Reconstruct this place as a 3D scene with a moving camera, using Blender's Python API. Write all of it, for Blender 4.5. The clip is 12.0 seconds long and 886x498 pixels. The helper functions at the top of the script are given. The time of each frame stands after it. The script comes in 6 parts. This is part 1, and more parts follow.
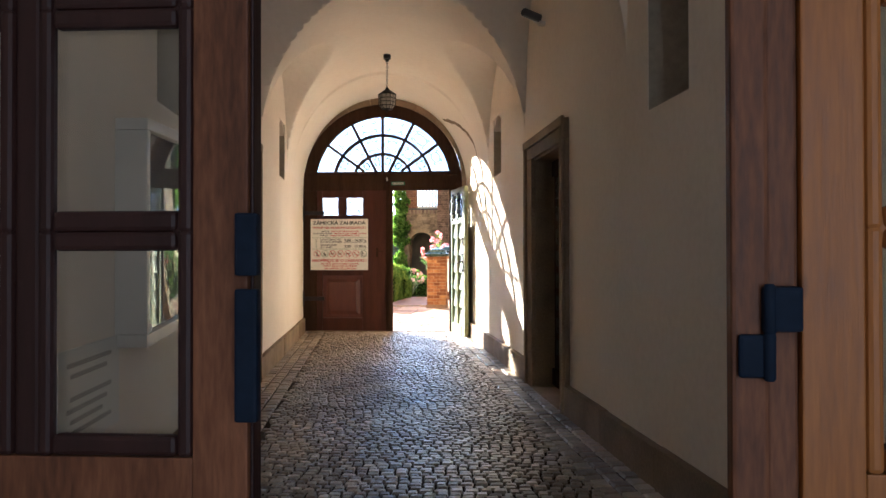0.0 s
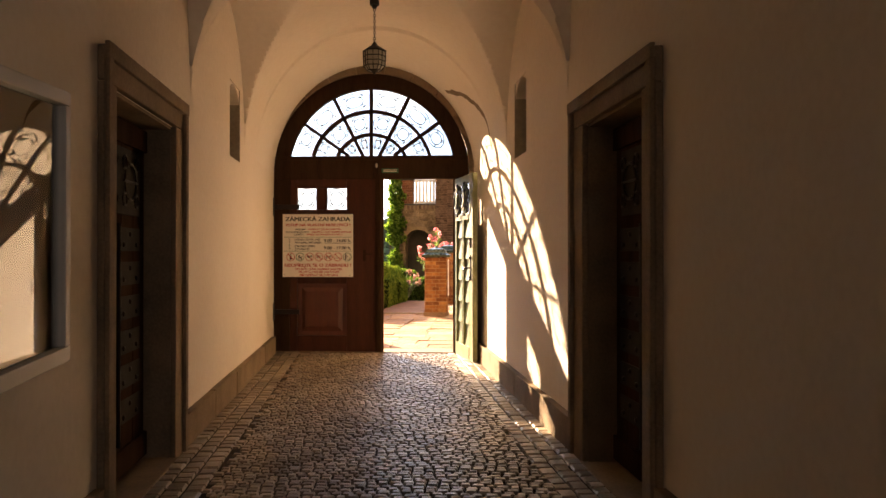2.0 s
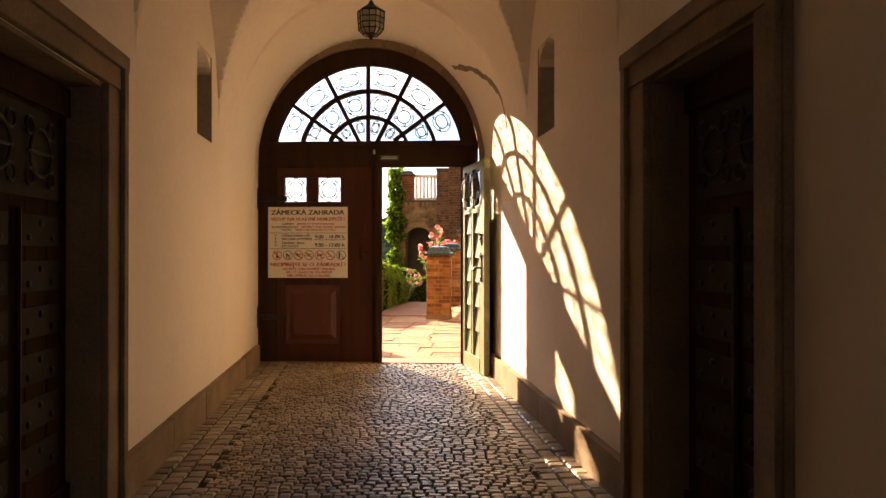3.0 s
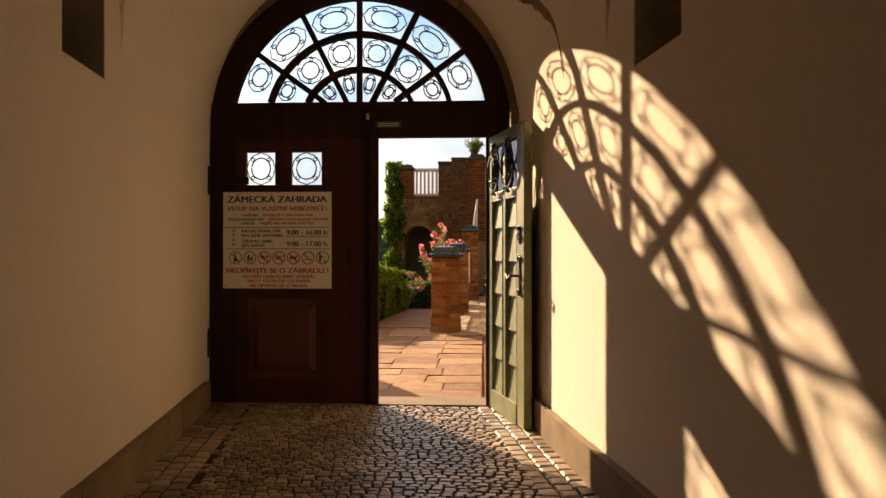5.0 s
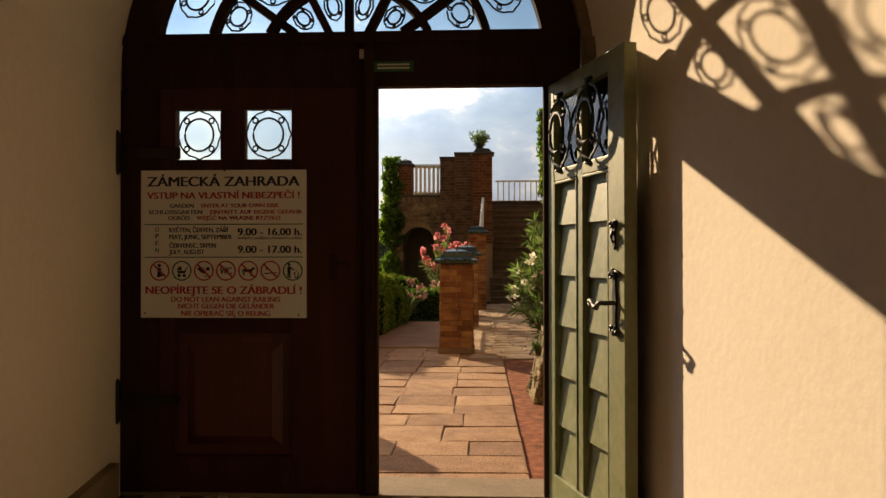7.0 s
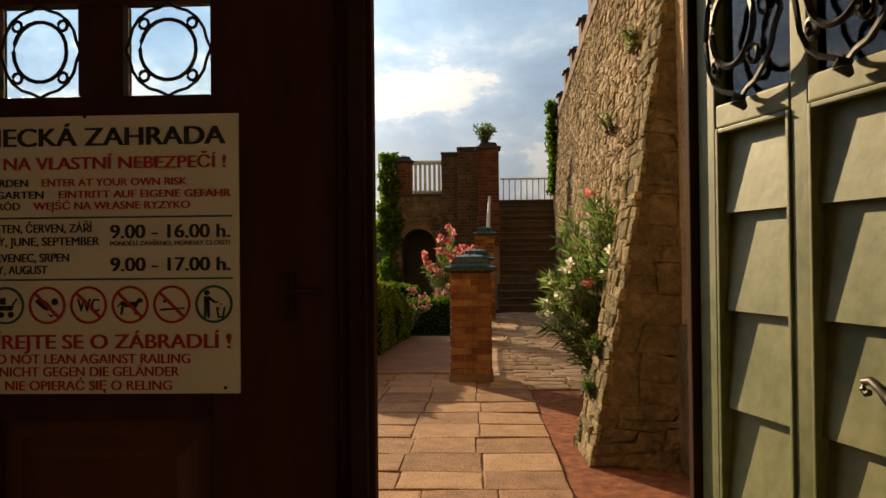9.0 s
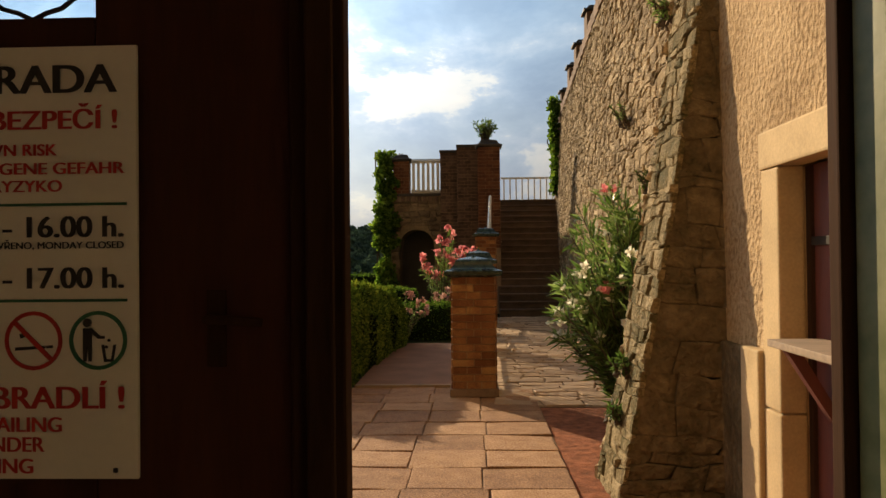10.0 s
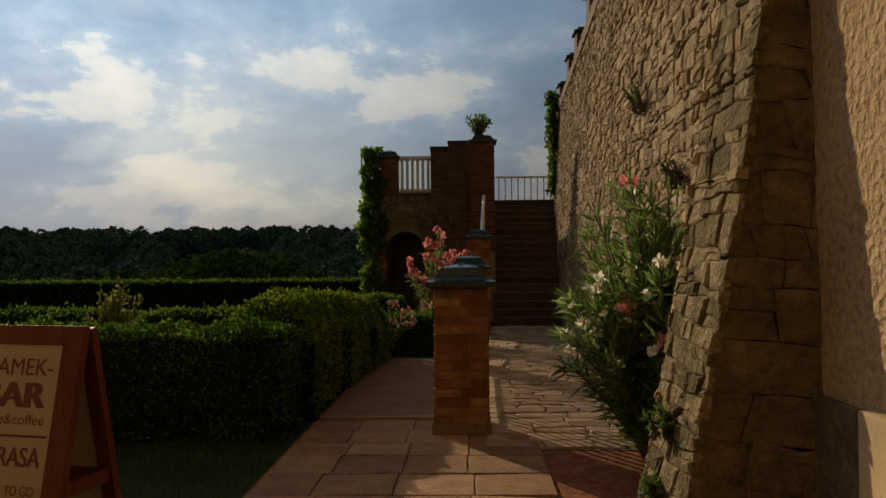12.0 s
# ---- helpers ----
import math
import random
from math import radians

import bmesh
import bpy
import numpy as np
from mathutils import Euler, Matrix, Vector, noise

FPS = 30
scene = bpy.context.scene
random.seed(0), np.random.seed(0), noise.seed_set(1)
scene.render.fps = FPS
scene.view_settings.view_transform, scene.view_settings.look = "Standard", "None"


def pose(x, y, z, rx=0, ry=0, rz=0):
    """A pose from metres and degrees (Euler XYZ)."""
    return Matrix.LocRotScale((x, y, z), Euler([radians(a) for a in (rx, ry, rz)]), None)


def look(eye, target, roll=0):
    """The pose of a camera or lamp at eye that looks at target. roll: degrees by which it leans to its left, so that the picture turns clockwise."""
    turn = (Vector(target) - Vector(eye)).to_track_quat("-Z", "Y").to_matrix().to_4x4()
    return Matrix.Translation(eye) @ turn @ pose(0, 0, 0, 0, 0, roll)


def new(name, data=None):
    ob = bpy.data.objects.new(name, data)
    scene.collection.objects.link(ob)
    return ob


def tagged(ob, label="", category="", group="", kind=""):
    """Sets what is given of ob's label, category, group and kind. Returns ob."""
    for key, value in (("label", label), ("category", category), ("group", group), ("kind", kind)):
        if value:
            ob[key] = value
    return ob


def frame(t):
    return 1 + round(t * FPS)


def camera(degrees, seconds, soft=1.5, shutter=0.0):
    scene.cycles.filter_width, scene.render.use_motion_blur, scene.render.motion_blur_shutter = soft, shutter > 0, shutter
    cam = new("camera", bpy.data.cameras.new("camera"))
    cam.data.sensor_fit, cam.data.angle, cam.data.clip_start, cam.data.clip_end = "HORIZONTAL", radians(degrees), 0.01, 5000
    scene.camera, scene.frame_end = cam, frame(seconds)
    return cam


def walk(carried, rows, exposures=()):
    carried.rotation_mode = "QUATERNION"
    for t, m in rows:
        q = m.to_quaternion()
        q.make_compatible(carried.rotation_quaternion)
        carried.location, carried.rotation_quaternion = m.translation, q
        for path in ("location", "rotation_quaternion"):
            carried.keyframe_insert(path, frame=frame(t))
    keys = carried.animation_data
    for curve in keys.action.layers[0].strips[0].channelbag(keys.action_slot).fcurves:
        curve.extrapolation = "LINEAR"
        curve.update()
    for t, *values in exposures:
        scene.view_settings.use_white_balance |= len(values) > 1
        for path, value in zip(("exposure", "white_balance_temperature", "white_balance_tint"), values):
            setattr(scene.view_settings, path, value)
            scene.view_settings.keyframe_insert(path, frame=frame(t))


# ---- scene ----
cam = camera(60.0, 12.0)
PATH = [
    (0, (1.503, -11.717, 1.144), (1.379, -9.721, 1.164), -0.1),
    (0.5, (1.471, -11.201, 1.192), (1.349, -9.205, 1.208), -0.1),
    (1, (1.419, -10.633, 1.204), (1.297, -8.637, 1.22), 0.1),
    (1.5, (1.381, -10.045, 1.222), (1.267, -8.049, 1.238), -0.0),
    (2, (1.297, -9.537, 1.238), (1.182, -7.54, 1.249), -0.0),
    (2.5, (1.231, -8.997, 1.22), (1.117, -7.0, 1.228), 0.0),
    (4.5, (0.92, -6.751, 1.254), (0.809, -4.754, 1.264), 0.1),
    (5, (0.855, -6.181, 1.231), (0.749, -4.184, 1.241), -0.0),
    (5.5, (0.749, -5.617, 1.24), (0.646, -3.619, 1.251), 0.0),
    (6, (0.684, -5.056, 1.253), (0.587, -3.058, 1.265), -0.0),
    (6.5, (0.613, -4.506, 1.268), (0.516, -2.508, 1.282), -0.1),
    (7, (0.534, -4.034, 1.272), (0.44, -2.036, 1.288), -0.1),
    (9, (0.283, -2.134, 1.314), (0.198, -0.136, 1.337), -0.6),
    (9.5, (0.24, -1.751, 1.31), (0.157, 0.247, 1.335), -0.6),
    (10, (0.229, -1.374, 1.332), (0.149, 0.624, 1.358), -0.6),
    (10.5, (0.184, -1.016, 1.345), (0.106, 0.983, 1.374), -0.5),
    (11, (0.189, -0.688, 1.335), (0.115, 1.311, 1.364), -0.6),
    (11.5, (0.243, -0.343, 1.344), (0.172, 1.655, 1.374), -0.6),
    (12, (0.292, -0.011, 1.384), (0.225, 1.988, 1.415), -0.5),
]
EXPOSURES = [(0.0, 3.45, 4950, 6), (0.5, 3.4, 5450, 9), (1.0, 3.12, 6300, 14), (1.5, 2.8, 6900, 17), (2.0, 2.65, 7300, 20), (2.5, 2.55, 7500, 21), (4.5, 1.5, 7800, 21), (5.0, 1.15, 7700, 18),
             (5.5, 0.88, 7600, 14), (6.0, 0.65, 7500, 13), (6.5, 0.62, 7400, 12), (7.0, 0.6, 7300, 12), (9.0, 0.37, 7500, 10), (9.5, 0.34, 7250, 10), (10.0, 0.33, 7100, 10), (10.5, 0.3, 7050, 10),
             (11.0, -0.17, 7000, 9), (11.5, -0.68, 6950, 8), (12.0, -0.8, 6900, 8)]
walk(cam, [(t, look(eye, target, roll)) for t, eye, target, roll in PATH],
     exposures=EXPOSURES)
# exposure follows the clip's camera from the dim passage into the evening garden

# ---- light ----
SUN_TO = Vector((-1.475, 2.272, 1.04)).normalized()
world = bpy.data.worlds.new("sky")
scene.world = world
world.use_nodes = True
wn, wl = world.node_tree.nodes, world.node_tree.links
wn.clear()
w_out = wn.new("ShaderNodeOutputWorld")
w_bg = wn.new("ShaderNodeBackground")
w_bg.inputs["Strength"].default_value = 0.11
sky = wn.new("ShaderNodeTexSky")
sky.sky_type = "NISHITA"
sky.sun_disc = False
sky.sun_elevation = math.asin(SUN_TO.z)
sky.sun_rotation = math.atan2(SUN_TO.x, SUN_TO.y)
sky.dust_density = 0.6
sky.air_density = 1.1
w_tc = wn.new("ShaderNodeTexCoord")
w_sep = wn.new("ShaderNodeSeparateXYZ")
wl.new(w_tc.outputs["Generated"], w_sep.inputs[0])


def w_math(op, a, b=None, clamp=False):
    n = wn.new("ShaderNodeMath")
    n.operation, n.use_clamp = op, clamp
    for i, v in enumerate((a, b)):
        if v is None:
            continue
        if isinstance(v, (int, float)):
            n.inputs[i].default_value = v
        else:
            wl.new(v, n.inputs[i])
    return n.outputs[0]


w_h = w_math("ADD", w_math("MAXIMUM", w_sep.outputs["Z"], 0.0), 0.42)
w_cmb = wn.new("ShaderNodeCombineXYZ")
wl.new(w_math("DIVIDE", w_sep.outputs["X"], w_h), w_cmb.inputs["X"])
wl.new(w_math("DIVIDE", w_sep.outputs["Y"], w_h), w_cmb.inputs["Y"])


def w_noise(scale, detail, rough, offset):
    m = wn.new("ShaderNodeMapping")
    m.inputs["Location"].default_value = offset
    m.inputs["Scale"].default_value = (scale, scale * 1.1, scale)
    wl.new(w_cmb.outputs[0], m.inputs["Vector"])
    n = wn.new("ShaderNodeTexNoise")
    n.inputs["Scale"].default_value = 1.0
    n.inputs["Detail"].default_value = detail
    n.inputs["Roughness"].default_value = rough
    n.inputs["Distortion"].default_value = 0.15
    wl.new(m.outputs[0], n.inputs["Vector"])
    return n.outputs["Fac"]


def w_ramp(fac, stops):
    r = wn.new("ShaderNodeValToRGB")
    r.color_ramp.elements[0].position, r.color_ramp.elements[0].color = stops[0][0], (*stops[0][1], 1)
    r.color_ramp.elements[1].position, r.color_ramp.elements[1].color = stops[-1][0], (*stops[-1][1], 1)
    for p, c in stops[1:-1]:
        e = r.color_ramp.elements.new(p)
        e.color = (*c, 1)
    wl.new(fac, r.inputs[0])
    return r.outputs[0]


CLOUD_COVER = w_ramp(w_noise(1.5, 8.0, 0.55, (3.1, 0.7, 0.0)), [(0.36, (0.72, 0.72, 0.72)), (0.50, (1, 1, 1))])
CLOUD_TONE = w_ramp(w_noise(2.6, 10.0, 0.60, (7.3, 2.2, 1.0)),
                    [(0.38, (3.9, 5.9, 8.7)), (0.49, (5.2, 7.4, 10.2)), (0.545, (6.9, 8.9, 11.4)), (0.575, (11.2, 12.0, 12.4)), (0.66, (14.0, 13.7, 13.2))])
w_mix = wn.new("ShaderNodeMix")
w_mix.data_type = "RGBA"
wl.new(w_math("MULTIPLY", CLOUD_COVER, 0.97), w_mix.inputs["Factor"])
wl.new(sky.outputs[0], w_mix.inputs["A"])
# towards the horizon the clouds run together into an even lilac haze
w_low = wn.new("ShaderNodeMix")
w_low.data_type = "RGBA"
wl.new(w_math("SUBTRACT", 0.92, w_math("MULTIPLY", w_sep.outputs["Z"], 3.0), clamp=True), w_low.inputs["Factor"])
wl.new(CLOUD_TONE, w_low.inputs["A"])
w_low.inputs["B"].default_value = (3.7, 3.7, 4.2, 1.0)
wl.new(w_low.outputs["Result"], w_mix.inputs["B"])
# the sky is brightest round the low sun and dims evenly away from it
w_dot = wn.new("ShaderNodeVectorMath")
w_dot.operation = "DOT_PRODUCT"
wl.new(w_tc.outputs["Generated"], w_dot.inputs[0])
w_dot.inputs[1].default_value = SUN_TO
w_glow = w_math("ADD", w_math("MULTIPLY", w_math("POWER", w_math("MAXIMUM", w_dot.outputs["Value"], 0.0), 4.0), 1.2), 0.11)
w_dim = wn.new("ShaderNodeVectorMath")
w_dim.operation = "SCALE"
wl.new(w_mix.outputs["Result"], w_dim.inputs[0])
wl.new(w_glow, w_dim.inputs["Scale"])
wl.new(w_dim.outputs["Vector"], w_bg.inputs["Color"])
wl.new(w_bg.outputs[0], w_out.inputs["Surface"])

sun = new("sun", bpy.data.lights.new("sun", "SUN"))
sun.data.energy, sun.data.angle, sun.data.color = 5.0, radians(0.55), (1.0, 0.79, 0.53)
sun.matrix_world = look(SUN_TO * 30, (0, 0, 0))


# daylight of the courtyard in the doorway at the passage's other end
court = new("courtyard_daylight", bpy.data.lights.new("courtyard_daylight", "AREA"))
court.data.shape, court.data.size, court.data.size_y = "RECTANGLE", 1.15, 2.5
court.data.energy, court.data.color = 4.4, (1.0, 0.93, 0.86)
court.matrix_world = look((2.58, -14.1, 1.3), (0.2, -11.0, 1.3))


# ---- materials ----
def material(name, tones, rough=0.7, metal=0.0, grain=40.0, stain=2.5, bump=0.15, spec=0.5, rand=0.0, island=0.0, stretch=(1, 1, 1),
             grain_mix=0.4, size=0.004):
    """tones: dark, middle and light base colour. Two noises choose between them: fine grain and broad stains."""
    m = bpy.data.materials.new(name)
    m.use_nodes = True
    n, l = m.node_tree.nodes, m.node_tree.links
    n.clear()
    out, bsdf, geo = n.new("ShaderNodeOutputMaterial"), n.new("ShaderNodeBsdfPrincipled"), n.new("ShaderNodeNewGeometry")
    mp = n.new("ShaderNodeMapping")
    mp.inputs["Scale"].default_value = stretch
    l.new(geo.outputs["Position"], mp.inputs["Vector"])
    fine, broad = n.new("ShaderNodeTexNoise"), n.new("ShaderNodeTexNoise")
    for t, s, d in ((fine, grain, 5), (broad, stain, 4)):
        t.inputs["Scale"].default_value, t.inputs["Detail"].default_value = s, d
        l.new(mp.outputs[0], t.inputs["Vector"])
    mixf = n.new("ShaderNodeMix")
    mixf.inputs["Factor"].default_value = grain_mix
    l.new(broad.outputs["Fac"], mixf.inputs["A"])
    l.new(fine.outputs["Fac"], mixf.inputs["B"])
    fac = mixf.outputs["Result"]
    for amount, kind in ((rand, "ob"), (island, "isl")):
        if amount:
            src = n.new("ShaderNodeObjectInfo").outputs["Random"] if kind == "ob" else geo.outputs["Random Per Island"]
            ma = n.new("ShaderNodeMath")
            ma.operation = "MULTIPLY_ADD"
            l.new(src, ma.inputs[0])
            ma.inputs[1].default_value, ma.inputs[2].default_value = amount, -amount / 2
            ad = n.new("ShaderNodeMath")
            l.new(fac, ad.inputs[0])
            l.new(ma.outputs[0], ad.inputs[1])
            fac = ad.outputs[0]
    ramp = n.new("ShaderNodeValToRGB")
    e = ramp.color_ramp.elements
    e[0].position, e[0].color = 0.32, (*tones[0], 1)
    e[1].position, e[1].color = 0.68, (*tones[2], 1)
    x = e.new(0.5)
    x.color = (*tones[1], 1)
    l.new(fac, ramp.inputs[0])
    l.new(ramp.outputs[0], bsdf.inputs["Base Color"])
    rr = n.new("ShaderNodeMapRange")
    rr.inputs["To Min"].default_value, rr.inputs["To Max"].default_value = max(rough - 0.12, 0.03), min(rough + 0.12, 1)
    l.new(fine.outputs["Fac"], rr.inputs["Value"])
    l.new(rr.outputs[0], bsdf.inputs["Roughness"])
    bsdf.inputs["Metallic"].default_value = metal
    bsdf.inputs["Specular IOR Level"].default_value = spec
    if bump:
        bp = n.new("ShaderNodeBump")
        bp.inputs["Strength"].default_value, bp.inputs["Distance"].default_value = bump, size
        l.new(mixf.outputs["Result"] if stain > 12 else fine.outputs["Fac"], bp.inputs["Height"])
        l.new(bp.outputs[0], bsdf.inputs["Normal"])
    l.new(bsdf.outputs[0], out.inputs["Surface"])
    return m


def tones(r, g, b, spread=0.25):
    return tuple(tuple(min(c * k, 1) for c in (r, g, b)) for k in (1 - spread, 1, 1 + spread))


PLASTER = material("lime_plaster", ((0.79, 0.69, 0.58), (0.85, 0.75, 0.64), (0.88, 0.79, 0.69)), 0.9, grain=26, stain=0.9, bump=0.22, spec=0.2, size=0.006)
VAULT = material("whitewash", ((0.81, 0.715, 0.61), (0.86, 0.77, 0.665), (0.89, 0.81, 0.71)), 0.92, grain=18, stain=0.8, bump=0.2, spec=0.15, size=0.006)
SANDSTONE = material("sandstone", tones(0.25, 0.18, 0.115, 0.3), 0.85, grain=60, stain=3.5, bump=0.3, spec=0.25)
SANDSTONE_PALE = material("dressed_sandstone", tones(0.50, 0.37, 0.21, 0.2), 0.85, grain=70, stain=4, bump=0.3, spec=0.2)
SETT = material("granite_sett", ((0.165, 0.128, 0.097), (0.32, 0.252, 0.19), (0.49, 0.40, 0.305)), 0.42, grain=90, stain=1.2, bump=0.45, rand=0.25, island=0.28, spec=0.3, size=0.003)
PAVE_JOINT = material("sandy_slab_joint", tones(0.16, 0.105, 0.07, 0.3), 0.95, grain=120, stain=4, bump=0.4, spec=0.1)
JOINT = material("sand_joint", tones(0.06, 0.046, 0.033, 0.3), 0.95, grain=120, stain=4, bump=0.4, spec=0.1)
GATE_WOOD = material("oxblood_painted_oak", ((0.034, 0.011, 0.007), (0.054, 0.017, 0.010), (0.074, 0.024, 0.013)), 0.55, grain=14, stain=1.6, bump=0.2, spec=0.2, stretch=(6, 6, 0.7), rand=0.12)
GATE_DARK = material("dark_stained_oak", ((0.026, 0.015, 0.010), (0.045, 0.024, 0.015), (0.06, 0.032, 0.02)), 0.75, grain=14, stain=1.6, bump=0.2, spec=0.02, stretch=(6, 6, 0.7))
GATE_PANEL = material("red_panel_paint", tones(0.088, 0.024, 0.012, 0.25), 0.55, grain=14, stain=2, bump=0.15, stretch=(6, 6, 0.8))
DOOR_WOOD = material("glazed_door_walnut", ((0.05, 0.02, 0.011), (0.108, 0.044, 0.021), (0.175, 0.075, 0.036)), 0.55, grain=34, stain=3.0, bump=0.25, spec=0.2, grain_mix=0.45, stretch=(3.2, 3.2, 0.55))
DOOR_BEAD = material("dark_door_beading", tones(0.022, 0.009, 0.008, 0.3), 0.5, grain=16, stain=2.2, bump=0.15, spec=0.2, stretch=(7, 7, 0.7))
ORANGE_WOOD = material("varnished_pine", ((0.15, 0.052, 0.011), (0.235, 0.09, 0.02), (0.31, 0.13, 0.033)), 0.45, grain=30, stain=2.2, bump=0.15, spec=0.25, grain_mix=0.4, stretch=(4, 4, 0.35))
GREEN_PAINT = material("sage_green_paint", ((0.125, 0.145, 0.045), (0.215, 0.222, 0.092), (0.29, 0.28, 0.14)), 0.55, grain=24, stain=4.5, bump=0.3, rand=0.16)
IRON = material("wrought_iron", tones(0.03, 0.026, 0.024, 0.3), 0.5, 0.6, grain=60, stain=9, bump=0.3)
IRON_GREY = material("grey_iron_plate", tones(0.034, 0.029, 0.024, 0.35), 0.75, 0.0, spec=0.15, grain=40, stain=8, bump=0.25)
BLUE_IRON = material("blue_black_iron", tones(0.008, 0.013, 0.025, 0.3), 0.7, 0.0, spec=0.08, grain=40, stain=8, bump=0.2)
BRASS = material("worn_steel_handle", tones(0.06, 0.05, 0.042, 0.3), 0.5, 0.6, grain=40, stain=8, bump=0.1)
ALU = material("painted_aluminium", tones(0.62, 0.58, 0.53, 0.06), 0.45, 0.1, grain=50, stain=5, bump=0.05)
VITRINE_BACK = material("dark_felt", tones(0.045, 0.04, 0.035, 0.25), 0.9, grain=90, stain=3, bump=0.2)
PAPER = material("paper", tones(0.72, 0.70, 0.66, 0.04), 0.7, grain=40, stain=3, bump=0.03)
SIGN_WHITE = material("sign_white", tones(0.80, 0.77, 0.70, 0.04), 0.4, grain=60, stain=2.5, bump=0.03)
INK = material("black_ink", tones(0.018, 0.016, 0.016, 0.2), 0.5, bump=0)
RED_INK = material("red_ink", tones(0.46, 0.02, 0.015, 0.1), 0.5, bump=0)
GREEN_INK = material("green_ink", tones(0.02, 0.13, 0.06, 0.1), 0.5, bump=0)
WHITE_PAINT = material("white_paint", tones(0.72, 0.71, 0.67, 0.1), 0.5, grain=30, stain=5, bump=0.1)
BRICK = material("orange_brick", ((0.14, 0.055, 0.025), (0.25, 0.115, 0.05), (0.37, 0.21, 0.09)), 0.85, grain=60, stain=6, bump=0.6, rand=0.3, island=0.3, spec=0.15)
BRICK_DARK = material("weathered_brick", ((0.075, 0.047, 0.034), (0.14, 0.09, 0.064), (0.215, 0.145, 0.105)), 0.9, grain=60, stain=6, bump=0.5, rand=0.2, island=0.25, spec=0.2)
MORTAR = material("lime_mortar", tones(0.28, 0.20, 0.135, 0.25), 0.95, grain=80, stain=5, bump=0.4, spec=0.1)
COPPER = material("green_glazed_cap", tones(0.016, 0.034, 0.026, 0.45), 0.28, grain=20, stain=5, bump=0.15)
CAP_DARK = material("dark_cap_stone", tones(0.05, 0.045, 0.04, 0.3), 0.7, grain=40, stain=6, bump=0.3)
RUBBLE = material("rubble_stone", ((0.20, 0.145, 0.083), (0.41, 0.31, 0.19), (0.60, 0.475, 0.315)), 0.94, grain=42, stain=1.4, bump=1.0, rand=0.22, island=0.22, spec=0.12, size=0.03, grain_mix=0.55)
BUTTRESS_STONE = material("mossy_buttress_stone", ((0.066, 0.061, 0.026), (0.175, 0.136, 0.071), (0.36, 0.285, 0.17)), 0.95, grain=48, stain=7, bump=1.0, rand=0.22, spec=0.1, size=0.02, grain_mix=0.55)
BASTION_STONE = material("dark_bastion_stone", ((0.10, 0.073, 0.047), (0.20, 0.148, 0.096), (0.31, 0.235, 0.155)), 0.95, grain=30, stain=3, bump=1.0, rand=0.2, island=0.2, spec=0.1, size=0.015)
# darker copy of the buttress stone: the front face's shade is in its colour
BUTTRESS_BED = material("shade_darkened_buttress_bed", ((0.065, 0.052, 0.027), (0.13, 0.098, 0.056), (0.23, 0.172, 0.102)), 0.95, grain=20, stain=4, bump=1.0, spec=0.1, size=0.04)
RUBBLE_BED = material("rubble_mortar", tones(0.24, 0.178, 0.108, 0.35), 0.95, grain=30, stain=3, bump=1.0, spec=0.1, size=0.01)
ROUGHCAST = material("rough_cast_render", ((0.24, 0.155, 0.08), (0.42, 0.30, 0.175), (0.54, 0.40, 0.245)), 0.95, grain=30, stain=1.6, bump=1.0, spec=0.1, size=0.03, grain_mix=0.5)
SLAB = material("red_sandstone_slab", ((0.165, 0.08, 0.04), (0.33, 0.18, 0.092), (0.50, 0.31, 0.172)), 0.85, grain=75, stain=7, bump=1.0, rand=0.2, spec=0.3, size=0.012, grain_mix=0.68)
FLAG = material("brown_flagstone", ((0.26, 0.175, 0.11), (0.39, 0.27, 0.172), (0.50, 0.355, 0.23)), 0.85, grain=55, stain=4, bump=0.6, rand=0.3, island=0.35, spec=0.25, size=0.006)
PATH_GRIT = material("red_path_screed", tones(0.20, 0.105, 0.07, 0.25), 0.9, grain=60, stain=3, bump=0.5, spec=0.15)
RED_GRIT = material("red_grit", tones(0.25, 0.095, 0.05, 0.55), 0.95, grain=90, stain=14, bump=1.0, spec=0.1, size=0.03)
SOIL = material("garden_soil", tones(0.065, 0.045, 0.03, 0.3), 0.95, grain=50, stain=6, bump=0.8, spec=0.1)
GROUND = material("meadow_ground", tones(0.03, 0.042, 0.014, 0.35), 0.95, grain=3, stain=0.05, bump=0.3, spec=0.1)
STAIR = material("worn_stair_stone", tones(0.125, 0.088, 0.064, 0.35), 0.85, grain=45, stain=4, bump=0.4, rand=0.2, spec=0.2)
BOARD_WOOD = material("mahogany_stain", ((0.075, 0.018, 0.010), (0.12, 0.032, 0.017), (0.17, 0.05, 0.026)), 0.65, grain=16, stain=3, bump=0.12, spec=0.25, stretch=(4, 4, 1))
BOARD_FACE = material("cream_board", tones(0.40, 0.30, 0.19, 0.08), 0.6, grain=30, stain=3, bump=0.05)
MAROON_INK = material("maroon_ink", tones(0.13, 0.025, 0.02, 0.1), 0.6, bump=0)
BARK = material("bark", tones(0.09, 0.065, 0.045, 0.3), 0.9, grain=60, stain=9, bump=0.5)
SHUTTER = material("maroon_shutter", tones(0.13, 0.035, 0.025, 0.25), 0.6, grain=20, stain=3, bump=0.15, stretch=(5, 5, 0.7))
GREY_WOOD = material("weathered_shelf_wood", tones(0.27, 0.195, 0.13, 0.25), 0.8, grain=16, stain=3, bump=0.3, stretch=(2, 8, 8))
